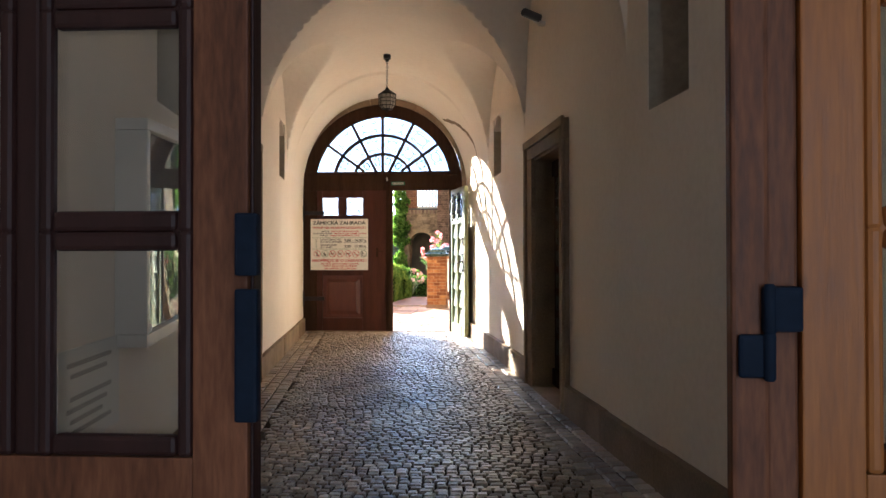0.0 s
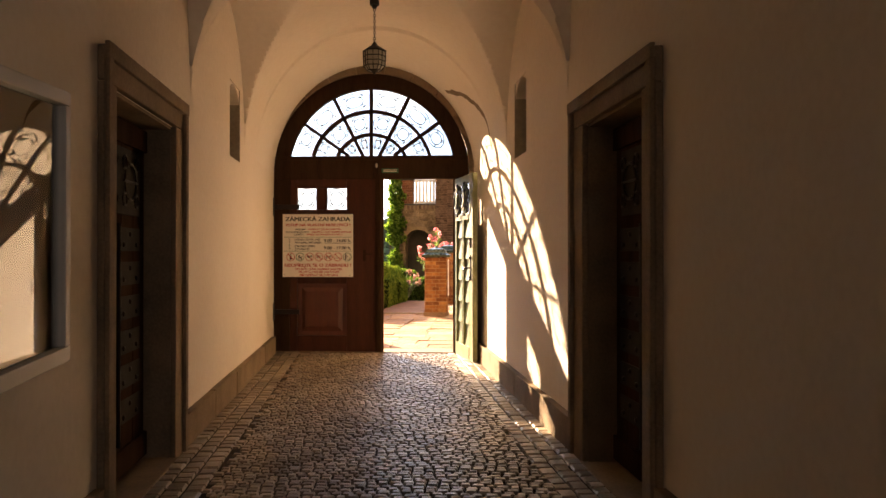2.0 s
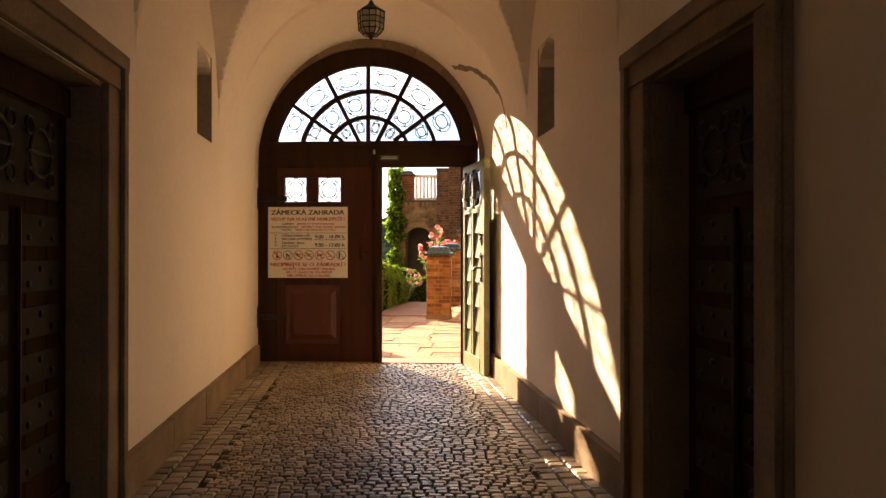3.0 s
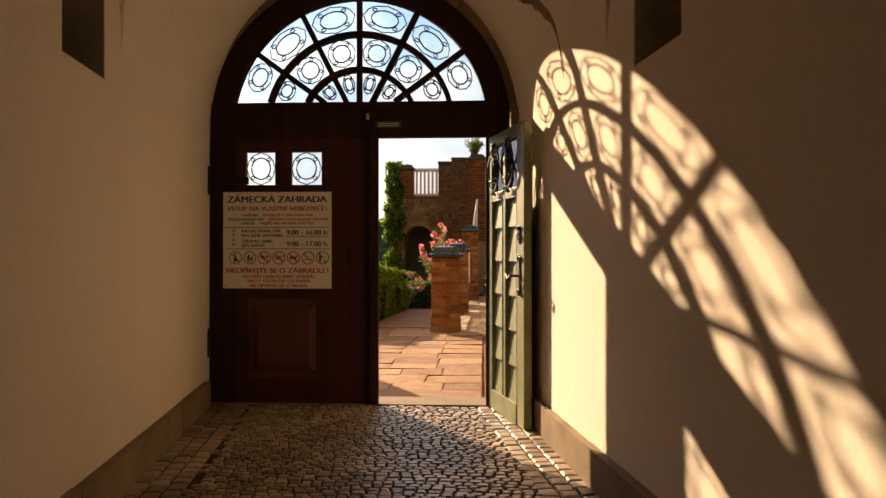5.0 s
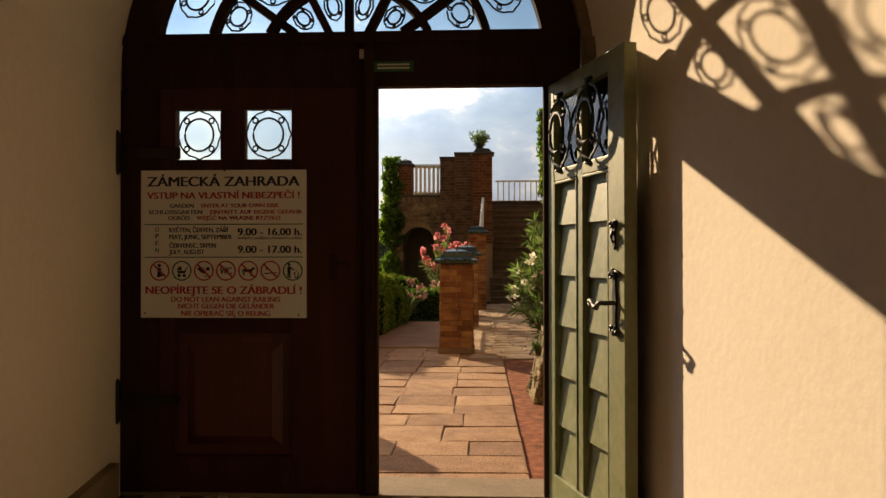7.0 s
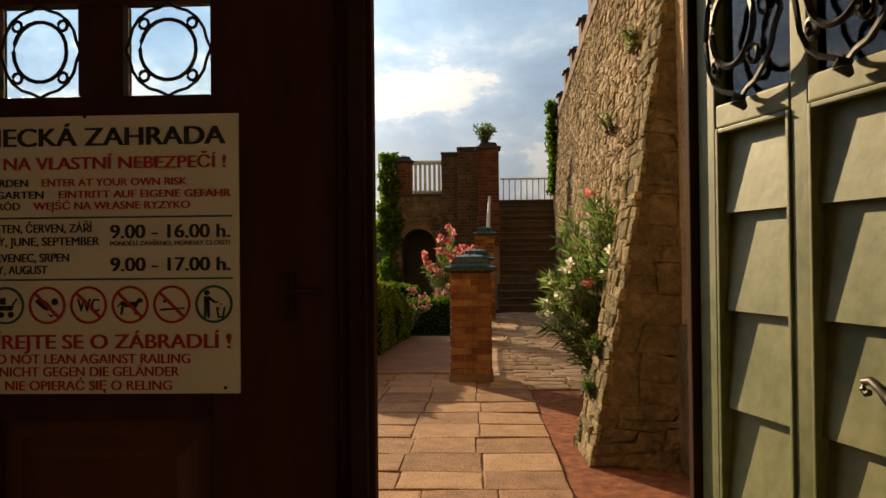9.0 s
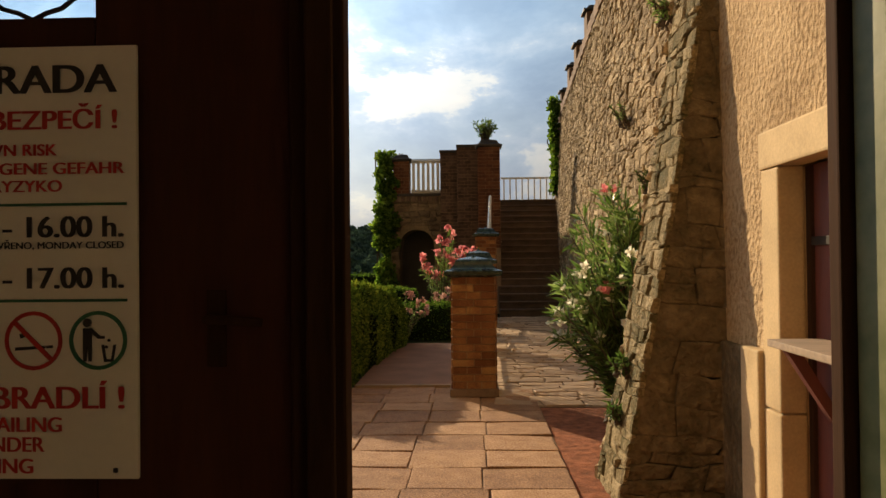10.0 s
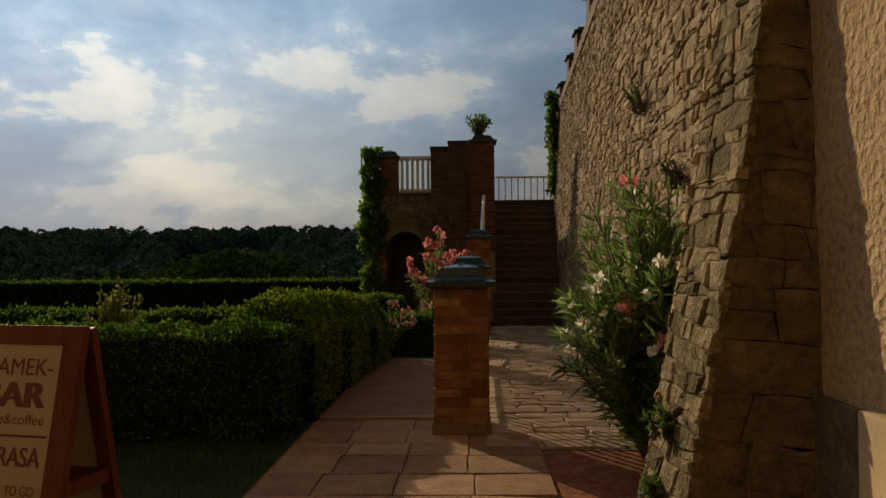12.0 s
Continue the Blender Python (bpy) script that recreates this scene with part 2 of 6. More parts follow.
LAMP_GLASS = material("frosted_lamp_glass", tones(0.42, 0.40, 0.35, 0.1), 0.35, grain=30, stain=8, bump=0.1)
CAMERA_BODY = material("camera_housing", tones(0.14, 0.13, 0.125, 0.1), 0.4, grain=60, stain=8, bump=0.03)

BRICK_PIER = material("dark_red_pier_brick", ((0.085, 0.036, 0.022), (0.15, 0.066, 0.037), (0.22, 0.11, 0.06)), 0.88, grain=60, stain=6, bump=0.6, rand=0.25, island=0.25, spec=0.15)


def knots(m):
    """Dark round knots scattered along the boards."""
    n, l = m.node_tree.nodes, m.node_tree.links
    bsdf = next(x for x in n if x.type == "BSDF_PRINCIPLED")
    ramp = next(x for x in n if x.type == "VALTORGB")
    geo = next(x for x in n if x.type == "NEW_GEOMETRY")
    mp, vo, rr, mx = n.new("ShaderNodeMapping"), n.new("ShaderNodeTexVoronoi"), n.new("ShaderNodeValToRGB"), n.new("ShaderNodeMix")
    mp.inputs["Scale"].default_value = (9, 1, 5.5)
    vo.inputs["Scale"].default_value = 1.0
    l.new(geo.outputs["Position"], mp.inputs["Vector"])
    l.new(mp.outputs[0], vo.inputs["Vector"])
    rr.color_ramp.elements[0].position, rr.color_ramp.elements[0].color = 0.05, (0.8, 0.8, 0.8, 1)
    rr.color_ramp.elements[1].position, rr.color_ramp.elements[1].color = 0.16, (0, 0, 0, 1)
    l.new(vo.outputs["Distance"], rr.inputs[0])
    mx.data_type = "RGBA"
    l.new(rr.outputs[0], mx.inputs["Factor"])
    l.new(ramp.outputs[0], mx.inputs["A"])
    mx.inputs["B"].default_value = (0.035, 0.014, 0.006, 1)
    l.new(mx.outputs["Result"], bsdf.inputs["Base Color"])


knots(ORANGE_WOOD)


def leaf_material(name, tone3, through_light=0.32, rough=0.65, spec=0.0):
    m = material(name, tone3, rough, grain=9, stain=1.5, bump=0.0, rand=0.2, island=0.5, spec=spec)
    n, l = m.node_tree.nodes, m.node_tree.links
    bsdf = next(x for x in n if x.type == "BSDF_PRINCIPLED")
    out = next(x for x in n if x.type == "OUTPUT_MATERIAL")
    ramp = next(x for x in n if x.type == "VALTORGB")
    tr, mx = n.new("ShaderNodeBsdfTranslucent"), n.new("ShaderNodeMixShader")
    hs = n.new("ShaderNodeHueSaturation")
    hs.inputs["Value"].default_value, hs.inputs["Saturation"].default_value = 1.5, 1.1
    l.new(ramp.outputs[0], hs.inputs["Color"])
    l.new(hs.outputs[0], tr.inputs["Color"])
    mx.inputs[0].default_value = through_light
    l.new(bsdf.outputs[0], mx.inputs[1])
    l.new(tr.outputs[0], mx.inputs[2])
    l.new(mx.outputs[0], out.inputs["Surface"])
    return m


# greyer and darker than the wall plaster, for the niche insides
NICHE_GREY = material("grey_niche_lining", tones(0.42, 0.36, 0.28, 0.2), 0.95, grain=30, stain=3, bump=0.4, spec=0.1)
# near-black green that paints the shade between a hedge's leaves
HEDGE_CORE = material("hedge_inner_shade", tones(0.012, 0.02, 0.006, 0.4), 0.95, grain=25, stain=6, bump=0.8, spec=0.0, size=0.02)
BOX_LEAF = leaf_material("box_leaf", ((0.03, 0.06, 0.014), (0.062, 0.112, 0.024), (0.115, 0.175, 0.038)), 0.45)
GOLD_LEAF = leaf_material("gold_privet_leaf", ((0.05, 0.08, 0.015), (0.10, 0.145, 0.027), (0.19, 0.225, 0.044)), 0.42)
OLEANDER_LEAF = leaf_material("oleander_leaf", ((0.045, 0.085, 0.02), (0.09, 0.155, 0.04), (0.18, 0.25, 0.085)), 0.42, 0.35, 0.5)
IVY_LEAF = leaf_material("ivy_leaf", ((0.05, 0.095, 0.018), (0.11, 0.185, 0.033), (0.20, 0.285, 0.06)), 0.5)
# far leaves greyed and blued: the haze of distance is mixed into their colour
HAZED_TREE_LEAF = leaf_material("hazed_tree_leaf", ((0.075, 0.105, 0.085), (0.13, 0.175, 0.13), (0.19, 0.245, 0.175)), 0.4, 0.9)
VALLEY_LEAF = leaf_material("valley_leaf", ((0.07, 0.11, 0.03), (0.12, 0.18, 0.05), (0.19, 0.26, 0.07)), 0.45, 0.9)
GRASS_LEAF = leaf_material("grass_blade", ((0.03, 0.05, 0.012), (0.055, 0.085, 0.02), (0.09, 0.12, 0.035)))
PINK = leaf_material("pink_petal", ((0.55, 0.2, 0.22), (0.70, 0.3, 0.31), (0.82, 0.45, 0.44)), 0.4)
WHITE_PETAL = leaf_material("white_petal", ((0.6, 0.58, 0.48), (0.7, 0.68, 0.58), (0.8, 0.78, 0.7)), 0.4)
PALE_PINK = leaf_material("faded_rose", ((0.30, 0.16, 0.14), (0.40, 0.23, 0.2), (0.5, 0.32, 0.28)), 0.4)


def glass_material(name, tint, gloss, ior=1.52):
    m = bpy.data.materials.new(name)
    m.use_nodes = True
    n, l = m.node_tree.nodes, m.node_tree.links
    n.clear()
    out, tr, gl, mx, fr = (n.new(k) for k in ("ShaderNodeOutputMaterial", "ShaderNodeBsdfTransparent", "ShaderNodeBsdfGlossy", "ShaderNodeMixShader", "ShaderNodeFresnel"))
    tr.inputs[0].default_value = (*tint, 1)
    gl.inputs["Roughness"].default_value = gloss
    fr.inputs["IOR"].default_value = ior
    l.new(fr.outputs[0], mx.inputs[0])
    l.new(tr.outputs[0], mx.inputs[1])
    l.new(gl.outputs[0], mx.inputs[2])
    l.new(mx.outputs[0], out.inputs["Surface"])
    return m


GREY_INK = material("grey_ink", tones(0.3, 0.29, 0.27, 0.1), 0.6, bump=0)
PALE_LEAF = leaf_material("pale_sunlit_leaf", ((0.10, 0.12, 0.03), (0.18, 0.2, 0.06), (0.27, 0.28, 0.1)))
GLASS = glass_material("window_glass", (0.93, 0.95, 0.94), 0.02)
OLD_GLASS = glass_material("old_greyish_glass", (0.72, 0.79, 0.83), 0.02)
CASE_GLASS = glass_material("case_glass", (0.9, 0.92, 0.91), 0.004, 1.9)


# ---- mesh tools ----
def box(bm, x0, x1, y0, y1, z0, z1):
    v = [bm.verts.new(p) for p in ((x0, y0, z0), (x1, y0, z0), (x1, y1, z0), (x0, y1, z0), (x0, y0, z1), (x1, y0, z1), (x1, y1, z1), (x0, y1, z1))]
    for f in ((0, 3, 2, 1), (4, 5, 6, 7), (0, 1, 5, 4), (1, 2, 6, 5), (2, 3, 7, 6), (3, 0, 4, 7)):
        bm.faces.new([v[i] for i in f])
    return v


def boxes(*dims, bevel=0.0):
    bm = bmesh.new()
    for d in dims:
        box(bm, *d)
    if bevel:
        bmesh.ops.bevel(bm, geom=bm.edges[:], offset=bevel, segments=2, affect="EDGES", profile=0.6)
    return bm


def prism(bm, pts, a, b, axis="y"):
    """A polygon given in the plane across the axis, drawn out from a to b."""
    put = {"y": lambda p, d: (p[0], d, p[1]), "x": lambda p, d: (d, p[0], p[1]), "z": lambda p, d: (p[0], p[1], d)}[axis]
    va, vb = [bm.verts.new(put(p, a)) for p in pts], [bm.verts.new(put(p, b)) for p in pts]
    bm.faces.new(va)
    bm.faces.new(vb[::-1])
    for i in range(len(pts)):
        j = (i + 1) % len(pts)
        bm.faces.new((va[j], va[i], vb[i], vb[j]))
    return va + vb


def tube(bm, pts, r, n=6, closed=False):
    """A round bar along points; r may be a list."""
    pts = [Vector(p) for p in pts]
    rings, m = [], len(pts)
    for i, p in enumerate(pts):
        a, b = (pts[i - 1] if i or closed else p), (pts[(i + 1) % m] if i < m - 1 or closed else p)
        d = (b - a).normalized()
        u = d.orthogonal().normalized() if abs(d.z) > 0.99 else d.cross((0, 0, 1)).normalized()
        w = d.cross(u)
        rad = r[i] if isinstance(r, (list, tuple)) else r
        rings.append([bm.verts.new(p + rad * (math.cos(k) * u + math.sin(k) * w)) for k in (2 * math.pi * q / n for q in range(n))])
    for i in range(m if closed else m - 1):
        A, B = rings[i], rings[(i + 1) % m]
        shift = min(range(n), key=lambda s: (A[0].co - B[s].co).length) if closed and i == m - 1 else 0
        for k in range(n):
            bm.faces.new((A[k], A[(k + 1) % n], B[(k + 1 + shift) % n], B[(k + shift) % n]))
    if not closed:
        bm.faces.new(rings[0][::-1])
        bm.faces.new(rings[-1])


def lathe(bm, profile, centre=(0, 0, 0), n=20):
    c = Vector(centre)
    rings = [[bm.verts.new(c + Vector((r * math.cos(2 * math.pi * k / n), r * math.sin(2 * math.pi * k / n), z))) for k in range(n)] for r, z in profile]
    for A, B in zip(rings, rings[1:]):
        for k in range(n):
            bm.faces.new((A[k], A[(k + 1) % n], B[(k + 1) % n], B[k]))
    bm.faces.new(rings[0][::-1])
    bm.faces.new(rings[-1])


def mesh_of(name, bm, mat, smooth=0.0, fix=True):
    if fix:
        bmesh.ops.recalc_face_normals(bm, faces=bm.faces[:])
    me = bpy.data.meshes.new(name)
    bm.to_mesh(me)
    bm.free()
    me.materials.append(mat)
    if smooth:
        me.shade_smooth()
        me.set_sharp_from_angle(angle=radians(smooth))
    return me


def part(name, bm, mat, parent=None, label="", smooth=0.0, at=None, kind="", fix=True):
    """One mesh object, under a thing or a part; its corners are in the parent's axes."""
    ob = new(name, mesh_of(name, bm, mat, smooth, fix))
    if at is not None:
        ob.matrix_basis = at
    if parent is not None:
        ob.parent = parent
    return tagged(ob, label, kind=kind)


def piece(name, me, parent, m):
    ob = new(name, me)
    ob.matrix_basis = m
    ob.parent = parent
    return ob


def thing(name, label, category, m=None, group="", kind=""):
    ob = new(name)
    ob.empty_display_size = 0.1
    if m is not None:
        ob.matrix_basis = m
    return tagged(ob, label, category, group, kind)


def setting(name, bm, mat, label, category, smooth=0.0, fix=True):
    return tagged(part(name, bm, mat, None, smooth=smooth, fix=fix), label, category, kind="structure")


def from_lists(name, verts, faces, mat, parent=None, kind="", label="", smooth=0.0):
    me = bpy.data.meshes.new(name)
    me.from_pydata(verts, [], faces)
    me.materials.append(mat)
    if smooth:
        me.shade_smooth()
        me.set_sharp_from_angle(angle=radians(smooth))
    ob = new(name, me)
    if parent is not None:
        ob.parent = parent
    return tagged(ob, label, kind=kind)


# ---- the passage: its walls run askew to the gate ----
SKEW = 0.155
S_MID, HALF = -0.13, 1.26
S_R, S_L = S_MID + HALF, S_MID - HALF
SPRING, RISE = 2.24, 1.38
Y_BACK = -14.0


def askew(bm):
    for v in bm.verts:
        v.co.x -= SKEW * v.co.y
    return bm


def wall_grid(bm, us, zs, holes, s0, s1):
    """A wall along y between s0 and s1 thick, with square openings through it."""
    us = sorted({*us, *(h[0] for h in holes), *(h[1] for h in holes)})
    zs = sorted({*zs, *(h[2] for h in holes), *(h[3] for h in holes)})
    solid = [[not any(h[0] <= (us[i] + us[i + 1]) / 2 <= h[1] and h[2] <= (zs[k] + zs[k + 1]) / 2 <= h[3] for h in holes)
              for k in range(len(zs) - 1)] for i in range(len(us) - 1)]
    cache = {}

    def vert(s, i, k):
        if (s, i, k) not in cache:
            cache[s, i, k] = bm.verts.new((s, us[i], zs[k]))
        return cache[s, i, k]

    def is_solid(i, k):
        return 0 <= i < len(us) - 1 and 0 <= k < len(zs) - 1 and solid[i][k]

    for i in range(len(us) - 1):
        for k in range(len(zs) - 1):
            if not solid[i][k]:
                continue
            for s in (s0, s1):
                bm.faces.new([vert(s, a, b) for a, b in ((i, k), (i + 1, k), (i + 1, k + 1), (i, k + 1))])
            for (di, dk), (a, b) in (((-1, 0), ((i, k), (i, k + 1))), ((1, 0), ((i + 1, k), (i + 1, k + 1))), ((0, -1), ((i, k), (i + 1, k))), ((0, 1), ((i, k + 1), (i + 1, k + 1)))):
                if not is_solid(i + di, k + dk):
                    bm.faces.new((vert(s0, *a), vert(s0, *b), vert(s1, *b), vert(s1, *a)))


DOOR_R, DOOR_L = (-5.92, -4.94), (-6.08, -5.0)
NICHES_R = ((-3.165, -2.64, 2.08, 2.75), (-8.19, -7.68, 1.90, 2.95))
NICHES_L = ((-3.045, -2.52, 2.08, 2.75), (-8.01, -7.50, 1.92, 2.95))


def side_wall(name, face, back, door, niches, label):
    bm = bmesh.new()
    wall_grid(bm, (Y_BACK, 0.0), (-0.3, 4.2), [(*door, -0.02, 2.0), *niches], face, back)
    out = 1 if back > face else -1
    linings = []
    for y0, y1, z0, z1 in niches:
        a, b = sorted((face + out * 0.34, back))
        box(bm, a, b, y0 - 0.01, y1 + 0.01, z0 - 0.01, z1 + 0.01)
        for d in ((0.332, 0.339, y0, y1, z0, z1), (0.004, 0.331, y1 - 0.006, y1 - 0.001, z0, z1), (0.004, 0.331, y0 + 0.001, y0 + 0.006, z0, z1), (0.004, 0.331, y0 + 0.007, y1 - 0.007, z0 + 0.001, z0 + 0.006)):
            a, b = sorted((face + out * d[0], face + out * d[1]))
            linings.append((a, b, *d[2:]))
        a, b = sorted((face + out * 0.012, face + out * 0.33))
        if z1 < 2.9:
            m, r = (y0 + y1) / 2, (y1 - y0) / 2
            for sgn in (-1, 1):
                arc = [(m + sgn * r * math.cos(t), z1 - 0.16 + 0.16 * math.sin(t)) for t in (math.pi / 2 * q / 6 for q in range(7))]
                prism(bm, [(m + sgn * (r + 0.005), z1 + 0.005), *arc], a, b, "x")
    w = setting(name, askew(bm), PLASTER, label, "wall")
    # added thin panels turn the niche insides darker than the wall
    for d in linings:
        part("niche_lining", askew(boxes(d)), NICHE_GREY, w)
    return w


side_wall("wall_east", S_R, S_R + 0.55, DOOR_R, NICHES_R, "cream lime-plastered passage wall with niches and a doorway")
side_wall("wall_west", S_L, S_L - 0.55, DOOR_L, NICHES_L, "cream lime-plastered passage wall with niches and a doorway")

CELLS = ((-8.75, 1.40, 1.42, 5.0), (-5.92, 1.41, 1.46, 5.0), (-3.37, 1.10, 1.20, 2.2))


def vault_height(s, y):
    q = min(abs(s - S_MID) / HALF, 1.0)
    z = SPRING + RISE * math.sqrt(1 - q * q)
    if y > -1.55:
        z -= 0.035
    for yc, half, rise, power in CELLS:
        d = abs(y - yc) / half
        if d < 1:
            z = max(z, SPRING + rise * math.sqrt(1 - d ** power))
    return z


N_A, N_Y = 88, 440
verts, faces = [], []
for j in range(N_Y + 1):
    y = Y_BACK + (0.0 - Y_BACK) * j / N_Y
    for i in range(N_A + 1):
        s = S_MID - (HALF + 0.002) * math.cos(math.pi * i / N_A)
        verts.append((s - SKEW * y, y, vault_height(s, y)))
for j in range(N_Y):
    for i in range(N_A):
        a = j * (N_A + 1) + i
        faces.append((a, a + N_A + 1, a + N_A + 2, a + 1))
ceiling = from_lists("ceiling", verts, faces, VAULT, kind="structure", label="whitewashed groin-vaulted passage ceiling with soft arrises", smooth=24)
tagged(ceiling, category="ceiling")
setting("roof", askew(boxes((S_L - 0.6, S_R + 0.6, Y_BACK, 0.4, 4.2, 4.7))), ROUGHCAST, "plain storey floor above the vaulted passage", "roof")

# a scar of bare brown plaster running down the vault near the gate
scar = [(0.805, -0.317), (1.009, -0.866), (1.148, -1.168), (1.256, -1.391), (1.311, -1.448), (1.332, -1.426)]
verts, faces = [], []
for k in range(41):
    u = k / 40 * (len(scar) - 1)
    i = min(int(u), len(scar) - 2)
    x, y = (scar[i][c] + (scar[i + 1][c] - scar[i][c]) * (u - i) for c in (0, 1))
    w = 0.022 + 0.018 * noise.noise(Vector((k * 0.35, 2.0, 0.0)))
    for q in (-w, w):
        xx, yy = x + q * 0.9 + 0.012 * noise.noise(Vector((k * 0.6, 9.0, q * 40))), y + q * 0.4
        s = min(xx + SKEW * yy, S_MID + HALF - 0.004)
        verts.append((s - SKEW * yy, yy, vault_height(s, yy) - 0.004))
    if k:
        b = 2 * k
        faces.append((b - 2, b - 1, b + 1, b))
from_lists("plaster_scar", verts, faces, SANDSTONE, ceiling, label="ragged scar of bare brown plaster")

# stone plinth along both walls, broken by the doorways
PLINTH_H = 0.2
for name, face, out, spans in (("baseboard_east", S_R, -1, ((-14, -6.11), (-4.69, -0.16))), ("baseboard_west", S_L, 1, ((-14, -6.26), (-4.77, -0.16)))):
    base = thing(name, "brown sandstone plinth along the passage wall", "baseboard", kind="structure")
    for y0, y1 in spans:
        n = max(1, round((y1 - y0) / 0.85))
        for k in range(n):
            a, b = y0 + (y1 - y0) * k / n, y0 + (y1 - y0) * (k + 1) / n - 0.006
            p = 0.045 + 0.006 * random.random()
            bm = bmesh.new()
            xs = sorted((face + out * 0.0, face + out * p))
            box(bm, *xs, a, b, -0.05, PLINTH_H + 0.008 * random.random())
            part("plinth_stone", askew(bm), SANDSTONE, base)

# ---- the gate wall with its round arch ----
GX, GZ, R_GLASS, R_FRAME, R_STONE = -0.16, 2.255, 1.045, 1.235, 1.33


def arc_pts(r, a0, a1, n=40, cx=GX, cz=GZ):
    return [(cx + r * math.cos(radians(a0 + (a1 - a0) * k / n)), cz + r * math.sin(radians(a0 + (a1 - a0) * k / n))) for k in range(n + 1)]


bm = bmesh.new()
prism(bm, [(-13.9, -0.4), (GX - R_FRAME, -0.4), *arc_pts(R_FRAME, 180, 0), (GX + R_FRAME, -0.4), (1.62, -0.4), (1.62, 15.0), (-14.0, 15.0), (-14.0, -0.4)], 0.02, 0.30)
setting("wall_north", bm, ROUGHCAST, "rough rendered castle front with a round gate arch", "wall")
bm = bmesh.new()
prism(bm, [(-1.75, -0.3), (GX - R_STONE, -0.3), *arc_pts(R_STONE, 180, 0), (GX + R_STONE, -0.3), (1.5, -0.3), (1.5, 4.2), (-1.75, 4.2)], -0.012, 0.02)
setting("wall_inner_gate", bm, PLASTER, "plastered wall face around the gate arch", "wall")
stone_arch = thing("trim_gate_arch", "chipped brown sandstone arch around the gate", "trim", kind="structure")
cuts = [180 - 180 * k / 11 for k in range(12)]
for a0, a1 in zip(cuts, cuts[1:]):
    bm = bmesh.new()
    prism(bm, arc_pts(R_STONE - 0.004 * random.random(), a0 - 0.3, a1 + 0.3, 6) + arc_pts(R_FRAME, a1 + 0.3, a0 - 0.3, 6), -0.03 - 0.012 * random.random(), 0.02)
    part("arch_stone", bm, SANDSTONE, stone_arch)
for sgn in (-1, 1):
    for k in range(4):
        z0, z1 = -0.05 + k * 0.578, -0.05 + (k + 1) * 0.578 - 0.006
        x0, x1 = sorted((GX + sgn * R_FRAME, GX + sgn * (R_STONE - 0.006 * random.random())))
        bm = boxes((x0, x1, -0.03 - 0.012 * random.random(), 0.02, z0, z1))
        part("jamb_stone", bm, SANDSTONE, stone_arch)
    x0, x1 = sorted((GX + sgn * (R_FRAME - 0.0), GX + sgn * (R_STONE + 0.035)))
    part("impost_stone", boxes((x0, x1, -0.07, 0.012, 2.29, 2.40), bevel=0.01), SANDSTONE, stone_arch)

# ---- ground outside: one sheet to the horizon, a terrace above a wooded valley ----
Z_OUT = -0.08


def terrain(x, y):
    far = y - 27.0 + 0.18 * abs(x)
    if far < 0:
        return Z_OUT - 0.06
    t = min(far / 90.0, 1.0)
    drop = -26.0 * t * t * (3 - 2 * t)
    rise = 0.0
    if far > 120:
        q = min((far - 120) / 420.0, 1.0)
        rise = 34.0 * q * q * (3 - 2 * q) + 2.5 * noise.noise(Vector((x * 0.004, y * 0.004, 0.3)))
    return Z_OUT - 0.06 + drop + rise


ys = [-60, -40, -25, -16.5, -14.2] + [0.25 + 2.0 * k for k in range(15)] + [32 + 9 * k for k in range(14)] + [170 + 30 * k for k in range(20)] + [850, 1200, 2000, 3500]
xs = [-3000, -1800, -1000, -700] + [-500 + 35 * k for k in range(29)] + [700, 1200, 2200, 3000]
verts = [(x, y, terrain(x, y) if y > 0 else -0.12) for y in ys for x in xs]
nx = len(xs)
faces = [(j * nx + i, j * nx + i + 1, (j + 1) * nx + i + 1, (j + 1) * nx + i) for j in range(len(ys) - 1) for i in range(nx - 1)]
tagged(from_lists("ground", verts, faces, GROUND, kind="structure", label="dark meadow ground falling away to a wooded valley", smooth=60), category="ground")

# ---- the castle side wall and the battered garden wall on the east ----
WIN_Y0, WIN_Y1, WIN_Z0, WIN_Z1 = 1.18, 2.14, -0.02, 1.735
bm = bmesh.new()
wall_grid(bm, (0.3, 3.1), (-0.3, 12.0), [(WIN_Y0 - 0.03, WIN_Y1 + 0.03, WIN_Z0, WIN_Z1 + 0.03)], 1.63, 2.1)
setting("wall_east_front", bm, ROUGHCAST, "rough rendered ochre castle wall with a serving hatch", "wall")


def garden_wall_x(y, z):
    return 1.78 + 0.042 * (y - 3.0) + 0.055 * z


bm = bmesh.new()
quad = [(garden_wall_x(3.0, -0.3), 3.0), (garden_wall_x(22.5, -0.3), 22.5), (4.2, 22.5), (3.4, 3.0)]
low = [bm.verts.new((x, y, -0.3)) for x, y in quad]
top = [bm.verts.new((garden_wall_x(3.0, 5.9), 3.0, 5.9)), bm.verts.new((garden_wall_x(22.5, 5.6), 22.5, 5.6)), bm.verts.new((4.2, 22.5, 5.6)), bm.verts.new((3.4, 3.0, 5.9))]
bm.faces.new(low)
bm.faces.new(top[::-1])
for i in range(4):
    bm.faces.new((low[i], low[(i + 1) % 4], top[(i + 1) % 4], top[i]))
garden_wall = setting("wall_garden", bm, RUBBLE_BED, "tall battered rubble-stone retaining wall in evening sun", "wall")

BUT_Y0, BUT_Y1, BUT_SPLAY = 3.05, 3.68, 0.34


